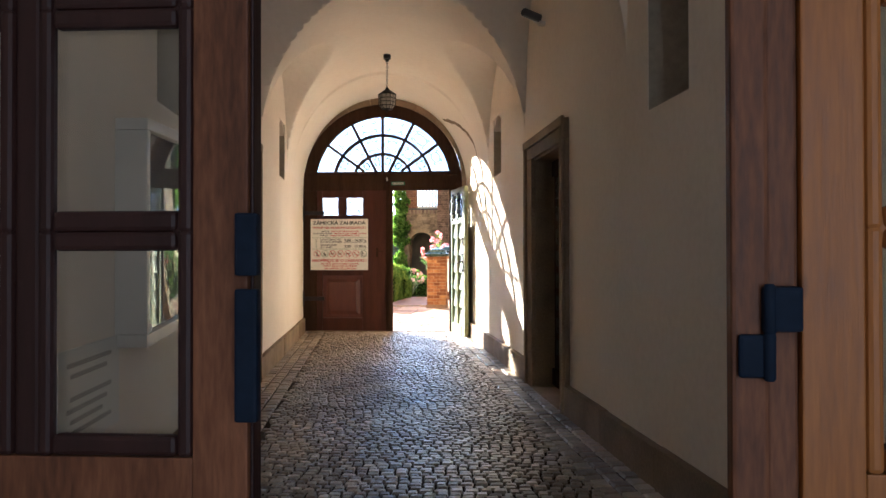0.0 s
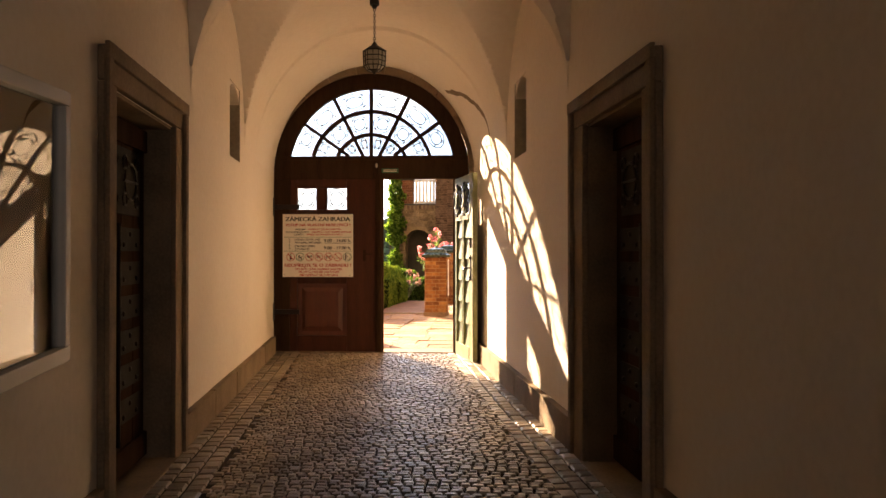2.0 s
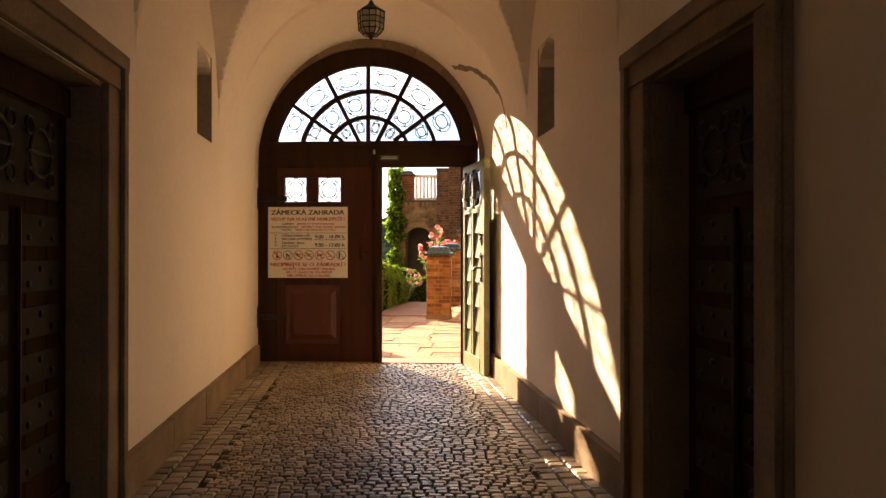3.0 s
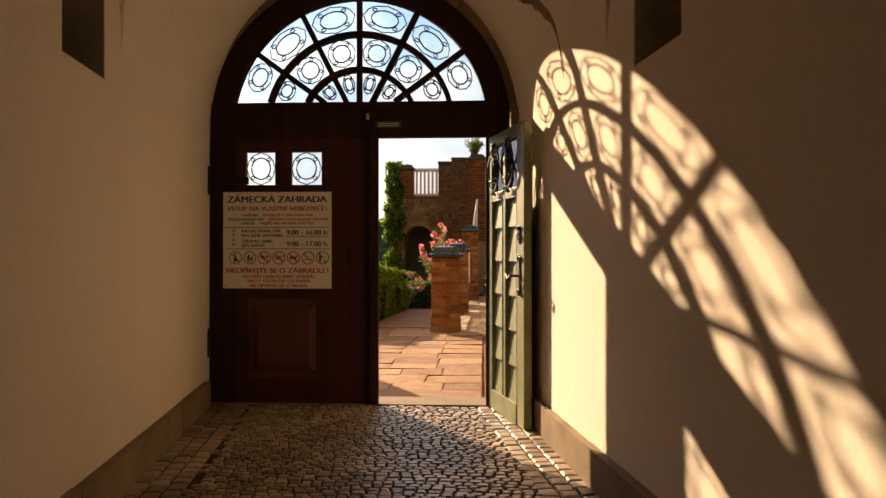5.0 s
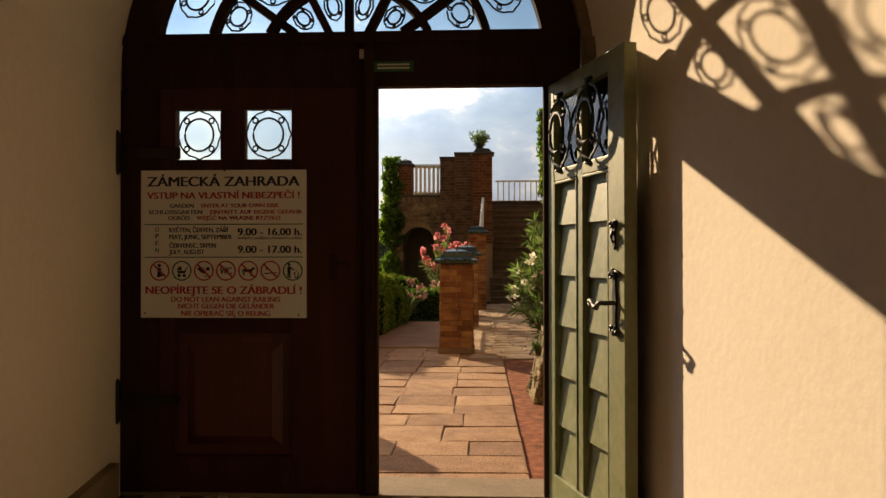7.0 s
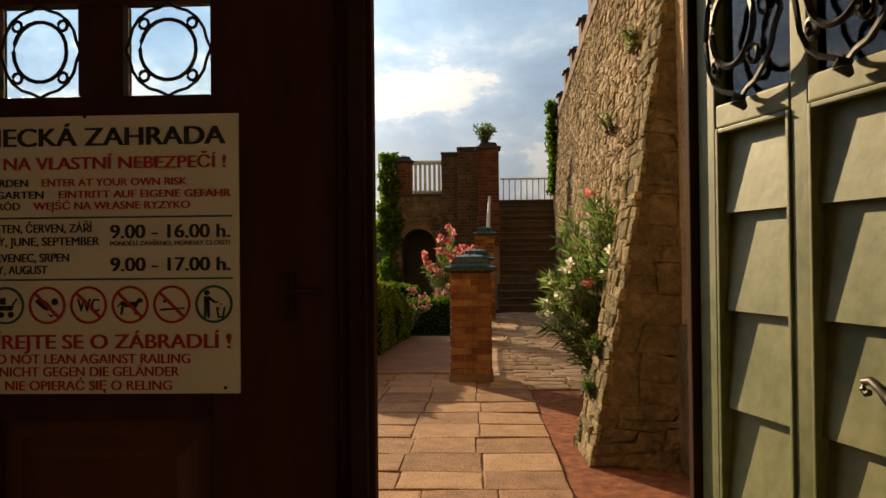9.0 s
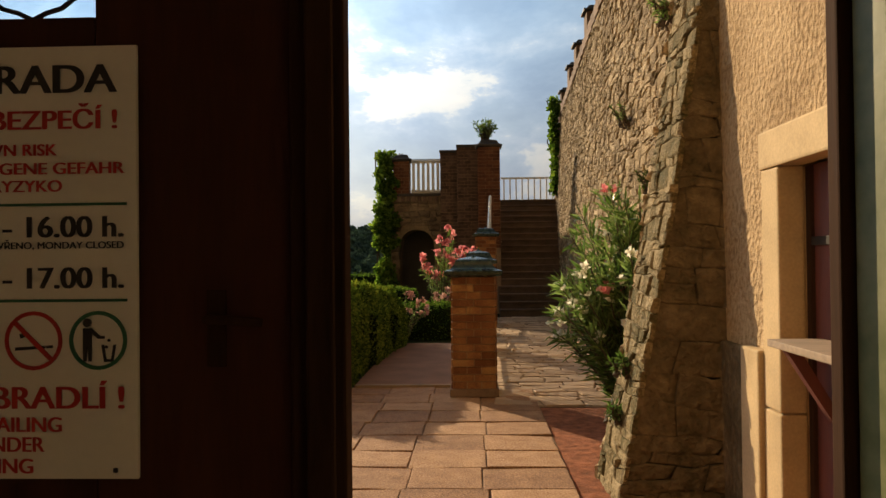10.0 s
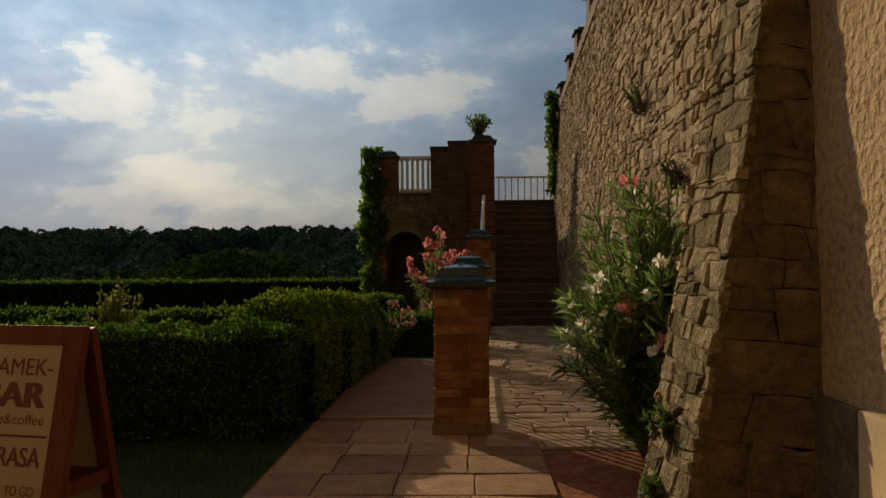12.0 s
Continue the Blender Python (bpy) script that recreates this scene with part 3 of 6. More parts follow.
def but_x(z):
    return 1.054 + 0.212 * z - 0.014 * z * z


def but_face_y(x, z):
    return BUT_Y0 - 0.22 * min(x - but_x(z), 0.75)


bm = bmesh.new()
loops = [[bm.verts.new(p) for p in ((but_x(z), BUT_Y0, z), (but_x(z), BUT_Y1, z), (but_x(z) + BUT_SPLAY * 2.1, BUT_Y1 + 2.1, z), (3.0, BUT_Y1 + 2.1, z), (3.0, but_face_y(3.0, z), z))]
         for z in (-0.3 + 0.5 * k for k in range(12))]
for A, B in zip(loops, loops[1:]):
    for k in range(5):
        bm.faces.new((A[k], A[(k + 1) % 5], B[(k + 1) % 5], B[k]))
bm.faces.new(loops[0])
bm.faces.new(loops[-1][::-1])
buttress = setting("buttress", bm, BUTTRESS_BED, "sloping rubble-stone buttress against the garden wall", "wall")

# ---- passage: floor bed, back wall ----
floor = setting("floor", askew(boxes((S_L - 0.02, S_R + 0.02, Y_BACK, 0.02, -0.3, -0.014))), JOINT, "small granite setts worn smooth along the passage", "floor")
bm = bmesh.new()
prism(bm, [(-0.2, -0.3), (1.98, -0.3), (1.98, 2.6), (3.18, 2.6), (3.18, -0.3), (4.2, -0.3), (4.2, 4.2), (-0.2, 4.2)], Y_BACK - 0.4, Y_BACK)
setting("wall_south", bm, PLASTER, "plain plastered wall with the courtyard doorway", "wall")
setting("threshold", boxes((GX - 1.23, GX + 1.23, 0.004, 0.34, -0.3, 0.006), bevel=0.006), SANDSTONE, "worn stone threshold under the gate", "threshold")


# ---- stone door surrounds and the iron-bound side doors ----
def side_door(face, out, y0, y1, oy0, oy1, zo, tag, surround_name):
    """out: +1 towards the passage on the s axis."""
    sur = thing(surround_name, "moulded brown sandstone door surround", "trim", kind="structure")

    def slab(a, b, ya, yb, za, zb, nm, bev=0.008):
        s0, s1 = sorted((face + out * a, face + out * b))
        part(nm, askew(boxes((s0, s1, ya, yb, za, zb), bevel=bev)), SANDSTONE, sur)

    for ya, yb, inner in ((oy0, y0, 1), (y1, oy1, 0)):
        slab(0.0, 0.035, ya, yb, -0.02, zo - 0.16, "jamb_stone")
        lo, hi = (ya, ya + 0.06) if inner else (yb - 0.06, yb)
        slab(0.037, 0.06, lo, hi, -0.02, zo - 0.02, "jamb_moulding", 0.006)
    slab(0.0, 0.037, oy0, oy1, zo - 0.158, zo, "lintel_stone")
    slab(0.039, 0.062, oy0 - 0.01, oy1 + 0.01, zo - 0.06, zo + 0.012, "lintel_moulding", 0.006)
    slab(-0.3, 0.05, y0 - 0.02, y1 + 0.02, -0.14, 0.004, "door_step")
    for ya, yb in ((y0 - 0.004, y0 + 0.012), (y1 - 0.012, y1 + 0.004)):
        s0, s1 = sorted((face - out * 0.3, face + out * 0.002))
        part("reveal_stone", askew(boxes((s0, s1, ya, yb, 0.006, 2.0))), SANDSTONE, sur)
    s0, s1 = sorted((face - out * 0.3, face + out * 0.002))
    part("soffit_stone", askew(boxes((s0, s1, y0, y1, 1.985, 2.004))), SANDSTONE, sur)

    s0, s1 = sorted((face - out * 0.36, face - out * 0.54))
    part("recess_back", askew(boxes((s0, s1, y0 - 0.01, y1 + 0.01, -0.1, 2.02))), PLASTER, sur)
    d = thing(tag, "dark oak door bound with grey iron plates, closed in its recess", "door", kind="structure")
    back = face - out * 0.16

    def leafpart(nm, a, b, ya, yb, za, zb, mat, bev=0.004):
        s0, s1 = sorted((back + out * a, back + out * b))
        return part(nm, askew(boxes((s0, s1, ya, yb, za, zb), bevel=bev)), mat, d)

    n, wid = 5, (y1 - y0 - 0.03)
    for k in range(n):
        leafpart("plank", -0.05, 0.0, y0 + 0.015 + wid * k / n, y0 + 0.015 + wid * (k + 1) / n - 0.004, 0.01, 1.98, GATE_DARK)
    for za, zb in ((0.03, 0.17), (1.84, 1.97)):
        leafpart("rail", 0.002, 0.022, y0 + 0.02, y1 - 0.02, za, zb, GATE_DARK)
    for k in range(6):
        z = 0.30 + 0.19 * k
        for ya in (y0 + 0.10, (y0 + y1) / 2 + 0.03):
            pl = leafpart("iron_plate", 0.004, 0.012, ya, ya + wid * 0.36, z, z + 0.13, IRON_GREY, 0.003)
            for q in range(3):
                bm = bmesh.new()
                c = (back + out * 0.014, ya + wid * 0.36 * (0.2 + 0.3 * q), z + (0.095 if q == 1 else 0.035))
                bmesh.ops.create_uvsphere(bm, u_segments=8, v_segments=5, radius=0.016, matrix=Matrix.Translation(c) @ Matrix.Diagonal((0.7, 1, 1, 1)))
                part("rivet", askew(bm), IRON, pl)
    bm = bmesh.new()
    tube(bm, [(back + out * 0.02, (y0 + y1) / 2, z) for z in (0.2, 0.6, 1.0, 1.4)], 0.014)
    part("centre_bar", askew(bm), IRON, d)
    g0, g1 = y0 + 0.14, y1 - 0.14
    leafpart("grille_panel", 0.003, 0.012, g0, g1, 1.45, 1.82, IRON_GREY)
    for half in (0, 1):
        c = g0 + (g1 - g0) * (0.27 + 0.46 * half)
        bm = bmesh.new()
        s = back + out * 0.028
        tube(bm, [(s, c + 0.10 * math.cos(t), 1.635 + 0.10 * math.sin(t)) for t in (2 * math.pi * q / 20 for q in range(20))], 0.008, closed=True)
        for a in (45, 135, 225, 315):
            cc = (c + 0.145 * math.cos(radians(a)), 1.635 + 0.145 * math.sin(radians(a)))
            tube(bm, [(s, cc[0] + 0.035 * math.cos(t), cc[1] + 0.035 * math.sin(t)) for t in (2 * math.pi * q / 12 for q in range(12))], 0.007, closed=True)
        tube(bm, [(s, c - 0.12, 1.635), (s, c + 0.12, 1.635)], 0.007)
        part("grille", askew(bm), IRON, d)


side_door(S_R, -1, DOOR_R[0], DOOR_R[1], -6.10, -4.70, 2.16, "door_1", "trim_door_east")
side_door(S_L, 1, DOOR_L[0], DOOR_L[1], -6.25, -4.78, 2.165, "door_2", "trim_door_west")


# ---- wrought ornament of the gate's lights ----
def ornament(bm, place, a, b, r=0.0075, ring=0.62):
    """A ring with four links and ogee scrolls, filling a light of half sizes a, b; place(u, v) gives the point."""
    def loop(cu, cv, ru, rv, n, rad):
        tube(bm, [place(cu + ru * math.cos(2 * math.pi * k / n), cv + rv * math.sin(2 * math.pi * k / n)) for k in range(n)], rad, 5, closed=True)
    loop(0, 0, a * ring, b * ring, 22, r)
    for su in (-1, 1):
        for sv in (-1, 1):
            loop(su * a * (ring * 0.707 + 0.1), sv * b * (ring * 0.707 + 0.1), a * 0.115, b * 0.115, 9, r * 0.85)
            tube(bm, [place(su * a * u, sv * b * v) for u, v in ((1.0, 0.0), (0.9, 0.22), (0.84, 0.45), (0.68, 0.68), (0.45, 0.84), (0.22, 0.9), (0.0, 1.0))], r * 0.8, 5)


# ---- gate frame with its fanlight ----
Z_BASE, Z_TR0 = 2.46, 2.168
gate = thing("gate_frame", "dark stained oak gate frame with a round-arched fanlight", "gate", kind="structure")
bm = bmesh.new()
prism(bm, arc_pts(R_FRAME - 0.004, 172, 8, 44) + arc_pts(R_GLASS, 11.0, 169.0, 44), 0.0, 0.085)
part("arch_rim", bm, GATE_DARK, gate)
for nm, d in (("transom", (GX - R_FRAME + 0.01, GX + R_FRAME - 0.01, 0.002, 0.083, Z_TR0, Z_BASE)),
              ("transom_moulding", (GX - R_FRAME + 0.012, GX + R_FRAME - 0.012, -0.022, 0.0, Z_BASE - 0.06, Z_BASE - 0.005)),
              ("side_post", (GX - R_FRAME + 0.004, -1.185, 0.0, 0.085, 0.006, Z_TR0 - 0.002)),
              ("side_post", (0.872, GX + R_FRAME - 0.004, 0.0, 0.045, 0.006, Z_TR0 - 0.002)),
              ("centre_post", (-0.10, 0.0, -0.012, 0.05, 0.006, Z_TR0 - 0.002)),
              ("post_cover", (-0.068, -0.018, -0.034, -0.014, 0.02, Z_BASE - 0.07))):
    part(nm, boxes(d, bevel=0.006), GATE_DARK, gate)
C_FAN = Vector((GX, 0.0, GZ))
RADII = (0.475, 0.765, R_GLASS)


def fan(r, deg, y=0.055):
    return Vector((GX + r * math.sin(radians(deg)), y, GZ + r * math.cos(radians(deg))))


def base_r(deg):
    return (Z_BASE - GZ) / max(math.cos(radians(deg)), 1e-3)


for deg in (-54, -27, 0, 27, 54):
    bm = bmesh.new()
    u = Vector((math.sin(radians(deg)), 0, math.cos(radians(deg))))
    w = Vector((u.z, 0, -u.x)) * 0.021
    r0 = base_r(deg) - 0.004
    if abs(deg) > 50:
        r0 += 0.01
    a, b = C_FAN + u * r0, C_FAN + u * (R_GLASS + 0.01)
    quad = [a - w, a + w, b + w, b - w]
    prism(bm, [(p.x, p.z) for p in quad], 0.025, 0.085)
    part("glazing_bar", bm, GATE_DARK, gate)
for r in RADII[:2]:
    lim = math.degrees(math.acos((Z_BASE - GZ) / r)) - 0.4
    bm = bmesh.new()
    prism(bm, arc_pts(r + 0.021, 90 + lim, 90 - lim, 36) + arc_pts(r - 0.021, 90 - lim, 90 + lim, 36), 0.02, 0.09)
    part("curved_bar", bm, GATE_DARK, gate)
bm = bmesh.new()
prism(bm, arc_pts(R_GLASS + 0.015, 90 + 78.5, 90 - 78.5, 44), 0.053, 0.057)
fan_glass = part("pane", bm, OLD_GLASS, gate, "clear fanlight glass")
fan_glass.visible_shadow = False
cuts = (-80, -54, -27, 0, 27, 54, 80)
for a0, a1 in zip(cuts, cuts[1:]):
    for r0, r1 in zip((0.25, *RADII[:2]), RADII):
        m = (a0 + a1) / 2
        lo = max(r0, base_r(m) * 1.04 + 0.0)
        if r1 - lo < 0.1 or (abs(m) > 60 and r1 < 0.5):
            continue
        rc = (lo + r1) / 2
        hr, ht = (r1 - lo) / 2 - 0.03, rc * math.sin(radians((a1 - a0) / 2)) - 0.028
        if abs(m) > 60:
            rc, ht, hr = rc + 0.015, min(ht * 0.72, 0.15), hr * 0.9
            m += -4 if m > 0 else 4
        elif r1 < 0.5:
            ht *= 0.85
        c = fan(rc, m, 0.035)
        u, v = Vector((math.cos(radians(m)), 0, -math.sin(radians(m)))), Vector((math.sin(radians(m)), 0, math.cos(radians(m))))
        bm = bmesh.new()
        ornament(bm, lambda p, q, c=c, u=u, v=v: c + u * p + v * q, ht, hr, 0.0065)
        part("iron_ornament", bm, IRON, gate, smooth=50)

# ---- closed gate leaf with two small lights ----
leaf = thing("gate_leaf", "closed oxblood oak gate leaf with two grilled lights", "gate")
PANES = ((-1.09, -0.852), (-0.718, -0.47))
LX0, LX1 = -1.183, -0.102
for nm, d, m in (("stile", (LX0, -1.095, 0.01, 0.075, 0.007, 2.174), GATE_WOOD), ("stile", (-0.465, LX1, 0.01, 0.075, 0.007, 2.174), GATE_WOOD),
                 ("rail", (-1.094, -0.466, 0.012, 0.073, 2.056, 2.174), GATE_WOOD), ("rail", (-1.094, -0.466, 0.012, 0.073, 0.86, 1.787), GATE_WOOD),
                 ("rail", (-1.094, -0.466, 0.012, 0.073, 0.007, 0.20), GATE_WOOD), ("mullion", (-0.851, -0.719, 0.014, 0.073, 1.788, 2.055), GATE_WOOD),
                 ("panel_back", (-1.094, -0.466, 0.045, 0.07, 0.201, 0.859), GATE_WOOD)):
    part(nm, boxes(d, bevel=0.004), m, leaf)
bm = bmesh.new()
for i, (inset, y) in enumerate(((0.0, 0.044), (0.05, 0.044), (0.10, 0.018), (0.13, 0.018))):
    for p in ((-1.09 + inset, 0.205 + inset), (-0.47 - inset, 0.205 + inset), (-0.47 - inset, 0.855 - inset), (-1.09 + inset, 0.855 - inset)):
        bm.verts.new((p[0], y, p[1]))
bm.verts.ensure_lookup_table()
for i in range(3):
    for k in range(4):
        bm.faces.new([bm.verts[i * 4 + k], bm.verts[i * 4 + (k + 1) % 4], bm.verts[i * 4 + 4 + (k + 1) % 4], bm.verts[i * 4 + 4 + k]])
bm.faces.new([bm.verts[12 + k] for k in range(4)])
part("raised_panel", bm, GATE_PANEL, leaf, "red-brown raised panel")
for x0, x1 in PANES:
    g = part("pane", boxes((x0, x1, 0.048, 0.052, 1.788, 2.055)), OLD_GLASS, leaf)
    g.visible_shadow = False
    bm = bmesh.new()
    c, hx, hz = ((x0 + x1) / 2, 0.03, 1.9215), (x1 - x0) / 2, 0.133
    ornament(bm, lambda p, q, c=c: Vector((c[0] + p, c[1], c[2] + q)), hx, hz, 0.006, 0.66)
    part("iron_ornament", bm, IRON, leaf, smooth=50)
for z in (1.82, 0.50):
    bm = bmesh.new()
    lathe(bm, [(0.022, -0.12), (0.036, -0.10), (0.036, 0.10), (0.022, 0.12)], (-1.40, -0.055, z), 12)
    hg = part("hinge", bm, IRON, leaf, "heavy iron hinge", smooth=40)
    part("strap", boxes((-1.40, -1.06, -0.02, 0.0, z - 0.03, z + 0.03), bevel=0.004), IRON, hg)
bm = bmesh.new()
tube(bm, [(-0.24, 0.0, 1.23), (-0.24, -0.05, 1.23), (-0.20, -0.06, 1.23), (-0.14, -0.055, 1.225)], 0.008, 8)
part("lever_handle", bm, GATE_DARK, leaf)
part("lock_plate", boxes((-0.258, -0.222, 0.004, 0.0095, 1.14, 1.28), bevel=0.002), GATE_DARK, leaf)

# ---- open wicket leaf, its painted outer face turned to the sun ----
wicket = thing("wicket_door", "open sage-green wicket door with lapped boards and an iron grille", "door",
               Matrix.Translation((0.895, -0.006, 0.014)) @ Euler((0, 0, radians(-74.2))).to_matrix().to_4x4())
W_FIELDS = ((0.082, 0.372), (0.432, 0.716))
for nm, d in (("stile", (0.0, 0.081, 0.0, 0.058, -0.011, 2.14)), ("stile", (0.717, 0.872, 0.0, 0.058, -0.011, 2.14)),
              ("mullion", (0.373, 0.431, 0.004, 0.052, 0.142, 2.0495)), ("bottom_rail", (0.082, 0.716, -0.006, 0.054, -0.011, 0.14)),
              ("lock_rail", (0.082, 0.372, 0.002, 0.052, 1.632, 1.692)), ("lock_rail", (0.432, 0.716, 0.002, 0.052, 1.632, 1.692)),
              ("top_rail", (0.082, 0.716, 0.002, 0.052, 2.05, 2.14))):
    part(nm, boxes(d, bevel=0.005), GREEN_PAINT, wicket)
for x0, x1 in W_FIELDS:
    for k in range(6):
        z0 = 0.142 + k * 0.2535
        bm = bmesh.new()
        prism(bm, [(0.014, z0), (0.026, z0), (0.050, z0 + 0.27), (0.038, z0 + 0.27)] if k < 5 else [(0.014, z0), (0.026, z0), (0.048, z0 + 0.224), (0.036, z0 + 0.224)], x0, x1, "x")
        part("lapped_board", bm, GREEN_PAINT, wicket)
    for x in (x0, x1 - 0.012):
        part("bead", boxes((x, x + 0.012, -0.001, 0.034, 0.142, 1.63), bevel=0.003), GREEN_PAINT, wicket)
    part("bead", boxes((x0 + 0.0125, x1 - 0.0125, -0.001, 0.02, 1.618, 1.63), bevel=0.003), GREEN_PAINT, wicket)
    g = part("pane", boxes((x0, x1, 0.03, 0.034, 1.692, 2.05)), GLASS, wicket)
    g.visible_shadow = False
    bm = bmesh.new()
    c, hx, hz = Vector(((x0 + x1) / 2, -0.02, 1.86)), 0.15, 0.175
    ornament(bm, lambda p, q, c=c, hx=hx, hz=hz: c + Vector((p, -0.035 * (1 - (p / hx) ** 2) * (1 - (q / hz) ** 2), q)), hx, hz, 0.0085, 0.56)
    for q in (-1, 1):
        tube(bm, [c + Vector((0, 0.0, q * 0.165)), c + Vector((0, -0.012, q * 0.185)), c + Vector((0, 0.01, q * 0.2))], [0.01, 0.019, 0.008], 6)
        tube(bm, [c + Vector((-0.022, -0.008, q * 0.18)), c + Vector((0.0, -0.014, q * 0.175)), c + Vector((0.022, -0.008, q * 0.18))], [0.007, 0.011, 0.007], 6)
    part("iron_grille", bm, IRON, wicket, smooth=50)
part("inner_lining", boxes((0.082, 0.716, 0.051, 0.057, 0.142, 1.63)), GATE_DARK, wicket)


def curl(bm, cx, cz, r, turn, y=-0.012, n=16, rad=0.006):
    """A small flat scroll wound towards its centre."""
    tube(bm, [(cx + r * (1 - 0.65 * k / n) * math.cos(turn * 4.4 * k / n), y, cz + r * (1 - 0.65 * k / n) * math.sin(turn * 4.4 * k / n)) for k in range(n + 1)], rad, 6)


bm = bmesh.new()
prism(bm, [(0.772, 0.94), (0.786, 0.915), (0.800, 0.94), (0.797, 1.00), (0.806, 1.06), (0.797, 1.12), (0.799, 1.18), (0.786, 1.20), (0.773, 1.18), (0.775, 1.12), (0.766, 1.06), (0.775, 1.00)], -0.009, -0.0005)
for sx in (-1, 1):
    curl(bm, 0.786 + sx * 0.024, 1.175, 0.017, sx)
    curl(bm, 0.786 + sx * 0.020, 0.945, 0.015, -sx)
hd = part("lock_plate", bm, IRON, wicket, "scrolled wrought-iron lock plate")
bm = bmesh.new()
tube(bm, [(0.79, -0.006, 1.055), (0.79, -0.056, 1.055), (0.776, -0.066, 1.056), (0.755, -0.066, 1.05), (0.737, -0.066, 1.034), (0.718, -0.066, 1.034), (0.697, -0.066, 1.05), (0.672, -0.064, 1.062), (0.652, -0.062, 1.058),
          (0.645, -0.060, 1.045), (0.653, -0.059, 1.035), (0.662, -0.059, 1.039)],
     [0.010, 0.010, 0.011, 0.010, 0.013, 0.013, 0.0095, 0.0085, 0.008, 0.007, 0.0065, 0.0065], 8)
part("lever_handle", bm, BRASS, hd, smooth=50)
for z in (0.93, 1.19):
    bm = bmesh.new()
    lathe(bm, [(0.013, -0.006), (0.016, 0.0), (0.009, 0.006)], (0, 0, 0), 10)
    bmesh.ops.transform(bm, matrix=Matrix.Translation((0.786, -0.014, z)) @ Euler((math.pi / 2, 0, 0)).to_matrix().to_4x4(), verts=bm.verts[:])
    part("boss", bm, IRON, hd)
bm = bmesh.new()
prism(bm, [(0.774, 1.30), (0.786, 1.28), (0.798, 1.30), (0.794, 1.35), (0.806, 1.385), (0.786, 1.41), (0.766, 1.385), (0.778, 1.35)], -0.009, -0.0005)
for sx in (-1, 1):
    curl(bm, 0.786 + sx * 0.02, 1.39, 0.016, sx)
tube(bm, [(0.786, -0.012, 1.31), (0.786, -0.02, 1.335), (0.786, -0.012, 1.36)], 0.008, 6)
part("key_plate", bm, IRON, wicket, "scrolled wrought-iron key plate")

# ---- lettering ----
def lettering(body, x, z, height, mat, parent, width=0.0, align="LEFT", y=-0.008, name="lettering", bold=0.0):
    """Flat letters that stand in the plane across y, fitted to a width."""
    cu = bpy.data.curves.new("text", "FONT")
    cu.body, cu.size, cu.align_x = body, 1.0, "LEFT"
    tmp = bpy.data.objects.new("text", cu)
    scene.collection.objects.link(tmp)
    bpy.context.view_layer.update()
    me = bpy.data.meshes.new_from_object(tmp.evaluated_get(bpy.context.evaluated_depsgraph_get()))
    bpy.data.objects.remove(tmp)
    if bold:
        bm = bmesh.new()
        bm.from_mesh(me)
        base = bm.verts[:]
        for k, dx in enumerate((-bold, bold)):
            got = bmesh.ops.duplicate(bm, geom=bm.verts[:len(base)] + bm.edges[:0] + [f for f in bm.faces if f.verts[0] in set(base)])
            for v in (g for g in got["geom"] if isinstance(g, bmesh.types.BMVert)):
                v.co.x += dx
                v.co.z = 1.0 + k
        bm.to_mesh(me)
        bm.free()
    xs = [v.co.x for v in me.vertices] or [0, 1]
    w = max(xs) - min(xs)
    sx = width / w if width else height / 0.73
    full, left0 = w * sx, min(xs)
    left = x - {"LEFT": 0, "CENTER": full / 2, "RIGHT": full}[align]
    for v in me.vertices:
        v.co = ((v.co.x - left0) * sx + left, y - 0.0003 * v.co.z, z + v.co.y * height / 0.73)
    me.materials.clear()
    me.materials.append(mat)
    ob = new(name, me)
    ob.parent = parent
    return ob


